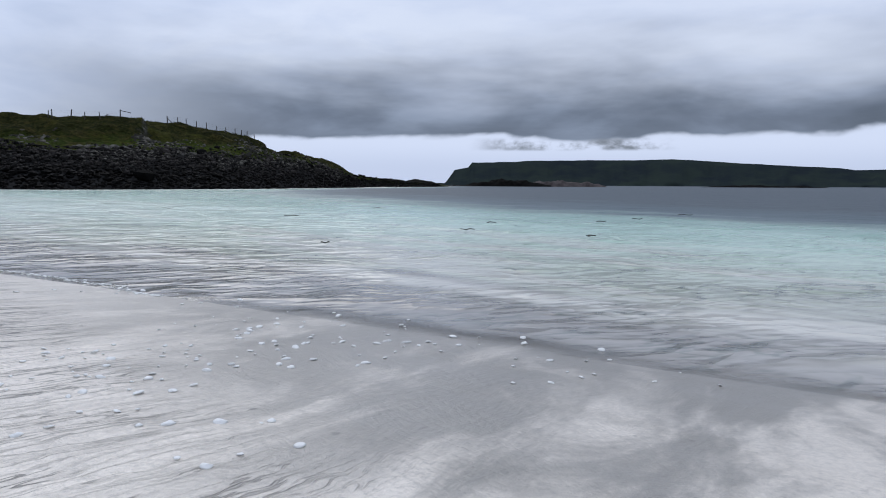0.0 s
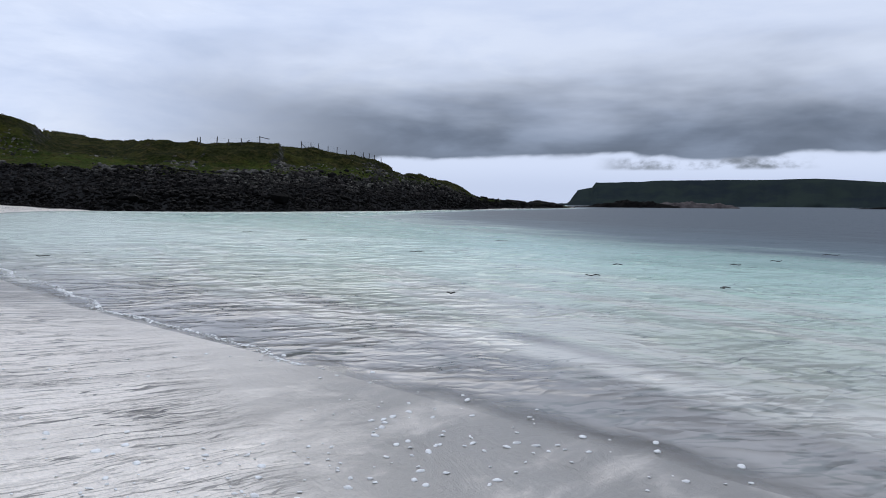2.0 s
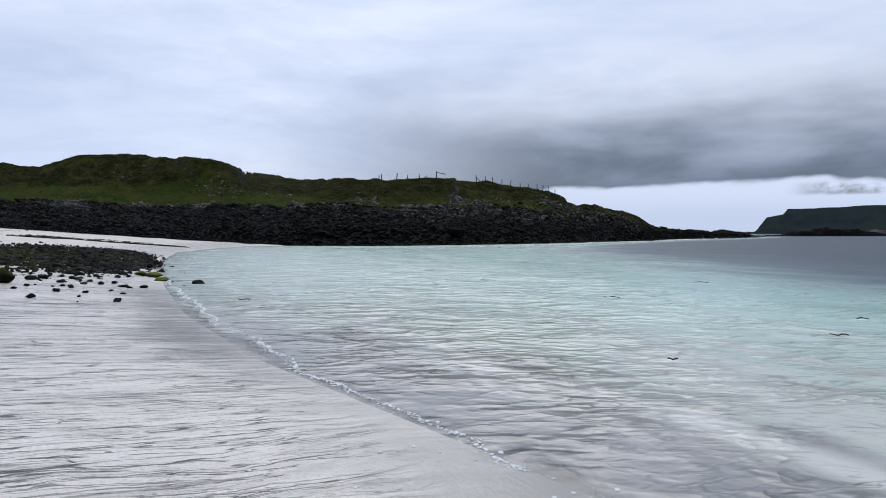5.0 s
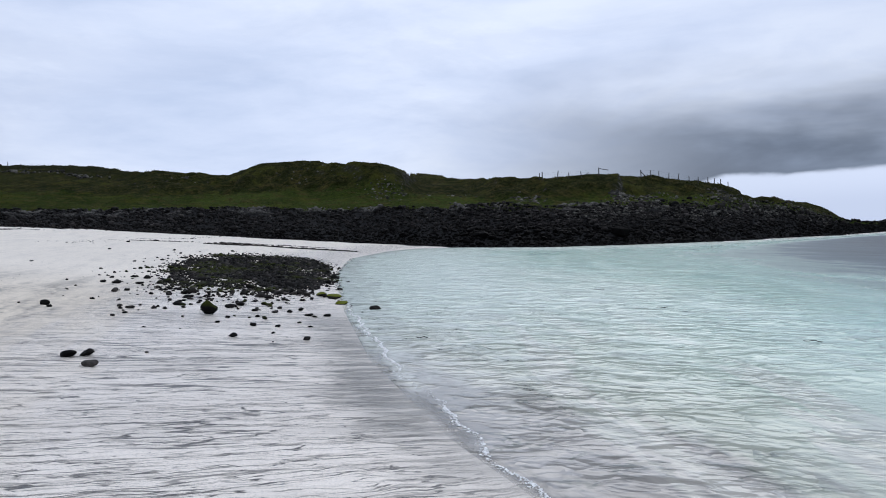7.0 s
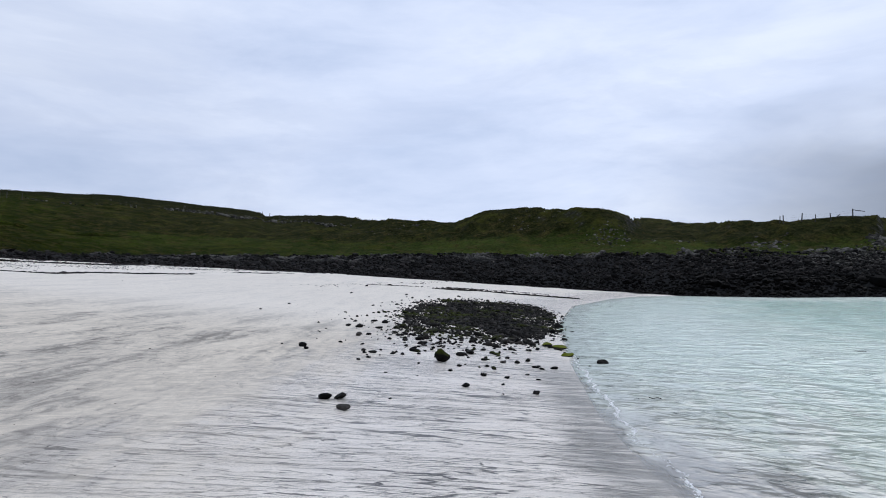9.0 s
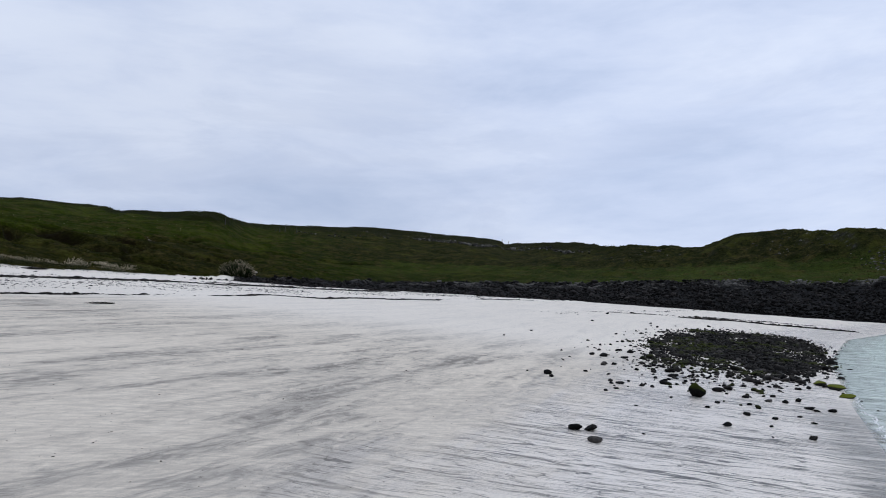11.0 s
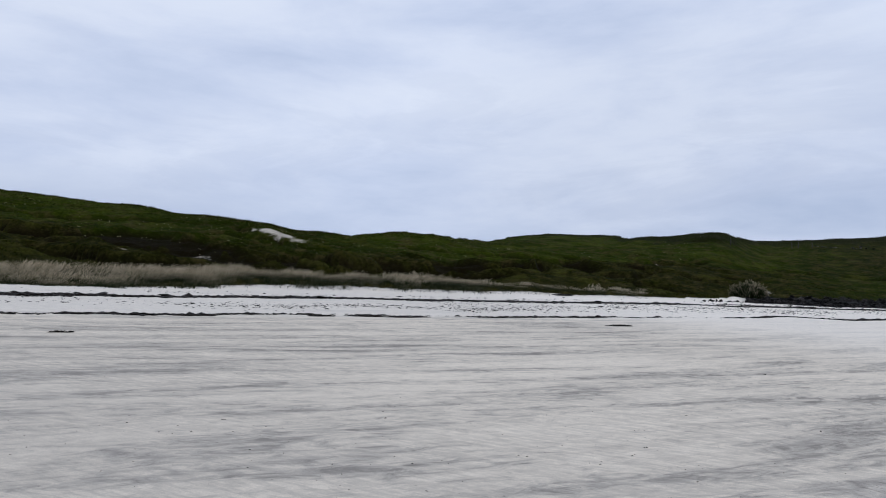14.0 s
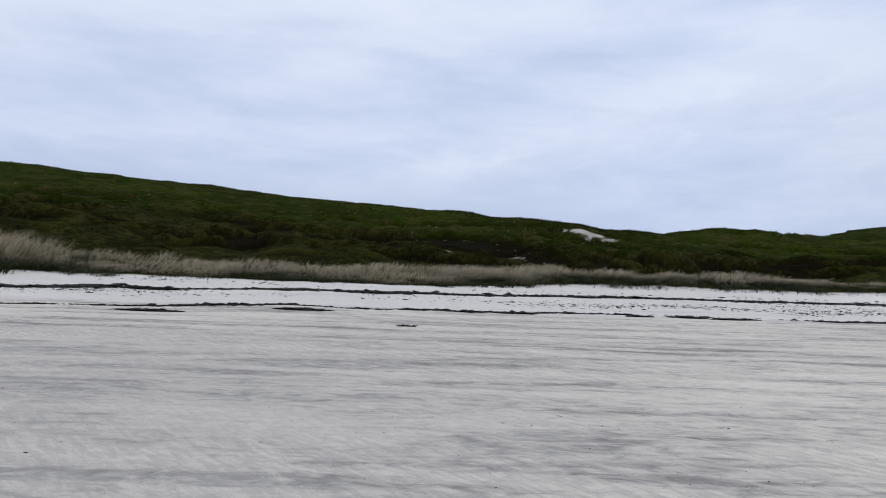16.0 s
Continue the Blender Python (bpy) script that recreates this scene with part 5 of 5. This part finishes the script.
v, q, share = blades(bx, by, ground(bx, by), bh, rnd.uniform(0.04, 0.10, len(bx)), lean, rnd, 2)
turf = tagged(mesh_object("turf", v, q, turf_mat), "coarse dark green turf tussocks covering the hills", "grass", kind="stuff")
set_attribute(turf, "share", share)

# pale wild flowers dotted over the upper slopes
n = 900
fa_, = (rnd.uniform(92, 176, n),)
fm, fk = by_bearing(MEADOW, fa_)[0], by_bearing(CREST, fa_)[0]
fr_ = fm + (np.minimum(fk, fm + 40) - fm) * rnd.rand(n)
fx_, fy_ = -np.sin(np.radians(fa_)) * fr_, np.cos(np.radians(fa_)) * fr_
lots = fractal(fx_ * 0.12, fy_ * 0.12, 3) > -0.1
fx_, fy_ = fx_[lots], fy_[lots]
flower_mat = make_plain_material("flower_heads", (0.36, 0.33, 0.14), 0.8, (0.40, 0.38, 0.28), 3.0)
v, f = scatter_stones(fx_, fy_, rnd.uniform(0.04, 0.09, len(fx_)), rnd, COARSE[:4], 0.0, 0.7, ground(fx_, fy_) + 0.08)
tagged(mesh_object("wild_flowers", v, f, flower_mat), "pale yellow flower heads dotted over the turf slope", "flowers", kind="stuff")

# a round bush where the path comes down to the beach
bush_at = place(-55.6, 1.2)
n = 2600
g = rnd.normal(0, 1, (n, 3))
g /= np.linalg.norm(g, axis=1)[:, None]
g = g * np.array([1.6, 1.3, 0.95]) * rnd.uniform(0.75, 1.0, n)[:, None] * (1 + 0.2 * fractal(g[:, 0] * 2, g[:, 1] * 2 + g[:, 2], 2))[:, None]
g = g[g[:, 2] > -0.25]
v, q, share = blades(bush_at.x + g[:, 0], bush_at.y + g[:, 1], bush_at.z + g[:, 2] - 0.05, rnd.uniform(0.25, 0.5, len(g)), rnd.uniform(0.04, 0.08, len(g)), [g[:, 0] * 0.3, g[:, 1] * 0.3], rnd, 2)
bush = tagged(new("bush"), "low rounded grey-green bush at the dune foot", "bush")
bush.location = bush_at
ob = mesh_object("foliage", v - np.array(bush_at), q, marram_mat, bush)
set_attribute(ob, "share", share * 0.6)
bm = bmesh.new()
bmesh.ops.create_icosphere(bm, subdivisions=3, radius=1.0)
for w in bm.verts:
    w.co = Vector((w.co.x * 1.35, w.co.y * 1.1, max(w.co.z * 0.78, -0.3))) * (1 + 0.15 * noise.noise(w.co * 2))
me = bpy.data.meshes.new("core")
bm.to_mesh(me)
bm.free()
me.materials.append(turf_mat)
new("core", me).parent = bush

# ---- fence along the headland ----
POSTS = (28.84, 28.6, 27.44, 26.55, 25.56, 24.23, 21.03, 20.32, 19.72, 19.0, 18.31, 17.54, 16.88, 16.22, 15.77, 15.35, 14.8)
fence = tagged(new("fence"), "old wooden post and wire fence along the headland", "fence")
fence.location = place(-43, 92)


def post_mesh(height, radius):
    bm = bmesh.new()
    bmesh.ops.create_cone(bm, segments=8, radius1=radius, radius2=radius * 0.85, depth=height, cap_ends=True, matrix=Matrix.Translation((0, 0, height / 2)))
    for v in bm.verts:
        v.co.x += 0.012 * noise.noise(v.co * 5)
        if v.co.z > height * 0.9:
            v.co.z += 0.05 * v.co.x / radius
    me = bpy.data.meshes.new("post")
    bm.to_mesh(me)
    bm.free()
    me.materials.append(post_mat)
    return me


post_a, post_b = post_mesh(1.25, 0.075), post_mesh(1.05, 0.06)
tops = []
for k, a in enumerate(POSTS):
    r0 = float(by_bearing(CREST, np.array([a]))[0][0]) - 0.8
    p = place(-math.sin(radians(a)) * r0, math.cos(radians(a)) * r0)
    ob = new("post", post_a if k in (1, 2, 5, 6) else post_b)
    ob.parent = fence
    ob.location = p - fence.location - Vector((0, 0, 0.2))
    ob.rotation_euler = (random.gauss(0, 0.05), random.gauss(0, 0.05), random.uniform(0, 6))
    tops.append(p)


def bar_between(name, a, b, radius, mat, parent):
    bm = bmesh.new()
    d = b - a
    m = Matrix.Translation((a + b) / 2) @ d.to_track_quat("Z", "Y").to_matrix().to_4x4()
    bmesh.ops.create_cone(bm, segments=6, radius1=radius, radius2=radius, depth=d.length, cap_ends=True, matrix=m)
    me = bpy.data.meshes.new(name)
    bm.to_mesh(me)
    bm.free()
    me.materials.append(mat)
    ob = new(name, me)
    ob.parent = parent
    return ob


for a, b in zip(tops[:-1], tops[1:]):
    if (b - a).length < 7:
        for h in (0.35, 0.62, 0.88):
            bar_between("wire", a - fence.location + Vector((0, 0, h)), b - fence.location + Vector((0, 0, h - 0.02)), 0.003, wire_mat, fence)
side = Vector((math.cos(radians(24)), math.sin(radians(24)), 0))
g = tops[5] - fence.location
bar_between("rail", g + Vector((0, 0, 0.92)), g + side * 1.25 + Vector((0, 0, 0.66)), 0.045, post_mat, fence)
bar_between("brace", g - side * 1.9 + Vector((0, 0, 0.0)), g - side * 1.35 + Vector((0, 0, 0.45)), 0.05, post_mat, fence)
g = tops[6] - fence.location
bar_between("brace", g + side * 0.75, g + Vector((0, 0, 0.75)), 0.045, post_mat, fence)

far_fence = tagged(new("fence"), "few old wooden fence posts beside the tumbled wall", "fence")
far_fence.location = place(-158, 12)
for a, r0 in ((90.0, 127.9), (85.9, 158.8), (85.5, 159.8), (84.6, 161.5), (68.2, 199.0), (67.7, 197.3), (66.9, 190.0)):
    ob = new("post", post_a)
    ob.parent = far_fence
    ob.location = place(-math.sin(radians(a)) * r0, math.cos(radians(a)) * r0) - far_fence.location
    ob.rotation_euler = (random.gauss(0, 0.06), random.gauss(0, 0.06), random.uniform(0, 6))

# ---- foam ----
def foam(name, label, x, y, size, flat):
    z = np.maximum(ground(x, y), 0.0) + 0.004
    v, f = scatter_stones(x, y, size, rnd, FOAMS, 0.7, flat, z)
    return tagged(mesh_object(name, v, f, foam_mat), label, "foam", kind="stuff")


FOAMS = [stone_template(k + 60, 2) for k in range(5)]
edge_line = np.array([(-1.45, 3.55), (-1.9, 3.95), (-2.8, 4.55), (-4.5, 5.75), (-7.2, 8.0), (-10.6, 11.0), (-13.5, 13.6)])
seg = np.concatenate([[0], np.cumsum(np.linalg.norm(np.diff(edge_line, axis=0), axis=1))])
n = 5200
q = seg[-1] * rnd.rand(n) ** 1.15
thick = rnd.rand(n) < np.clip(0.75 + 0.9 * fractal(q * 0.9, q * 0 + 6.5, 3), 0.12, 1)
q = q[thick]
n = len(q)
scallop = 0.10 * fractal(q * 0.7, q * 0 + 1.5, 3) + 0.06 * np.abs(np.sin(q * 4.1 + 1.5 * np.sin(q * 1.3)))
fx, fy = np.interp(q, seg, edge_line[:, 0]), np.interp(q, seg, edge_line[:, 1])
off = scallop + np.abs(rnd.normal(0, 0.03, n)) - 0.05
foam("foam_line", "thin scalloped line of white foam at the water's edge", fx + SIDE[0] * off, fy + SIDE[1] * off, np.minimum(np.exp(rnd.normal(-4.2, 0.5, n)) * (0.7 + 0.07 * q), 0.036), 0.22)
n = 420
fa, fr = np.radians(rnd.normal(24, 20, n)), rnd.gamma(4.0, 0.42, n) + 0.9
fx, fy = -np.sin(fa) * fr, np.cos(fa) * fr
lots = (fractal(fx * 1.3, fy * 1.3, 3) > -0.1) & (offshore(fx, fy) > -0.2)
fx, fy = fx[lots], fy[lots]
foam("foam_flecks", "small flecks of white foam left on wet sand", fx, fy, np.minimum(np.exp(rnd.normal(-4.0, 0.5, len(fx))), 0.034), 0.4)

# ---- floating weed ----
for k, (x, y, s, t) in enumerate(((-7.9, 9.6, 0.26, 0.4), (-2.6, 12.2, 0.34, 0.1), (-1.5, 16.5, 0.4, 0.1), (4.6, 13.5, 0.4, 0.0), (-6.0, 15.5, 0.3, 0.5), (-9.0, 19.0, 0.35, 0.3), (0.3, 8.7, 0.24, 0.2), (1.6, 7.7, 0.20, 0.7), (0.7, 10.4, 0.20, 0.4), (2.4, 10.8, 0.20, 0.1), (3.2, 11.7, 0.24, 0.0), (-1.1, 6.6, 0.11, 0.2))):
    n, verts, faces = 10, [], []
    for i in range(n):
        u = i / (n - 1) - 0.5
        w = 0.009 * (1 - 3.2 * u * u) * (1 + 0.5 * math.sin(17 * u + 3 * k)) + 0.005
        bx, by = 0.75 * s * u, 0.10 * s * math.sin(7 * u + k) + 0.03 * s * math.sin(15 * u)
        for sx_, h in ((-1, 0), (1, 0), (0.6, 0.025), (-0.6, 0.025)):
            verts.append((bx, by + sx_ * w, h * 0.4 + 0.004 * math.sin(9 * u + k)))
    for i in range(n - 1):
        for j in range(4):
            faces.append((4 * i + j, 4 * i + (j + 1) % 4, 4 * i + 4 + (j + 1) % 4, 4 * i + 4 + j))
    ob = mesh_object("floating_weed", verts, faces, kelp_mat)
    ob.location, ob.rotation_euler = (x, y, 0.035), (0, 0, t)
    tagged(ob, "strip of dark kelp floating in the shallow water", "seaweed", "floating kelp")
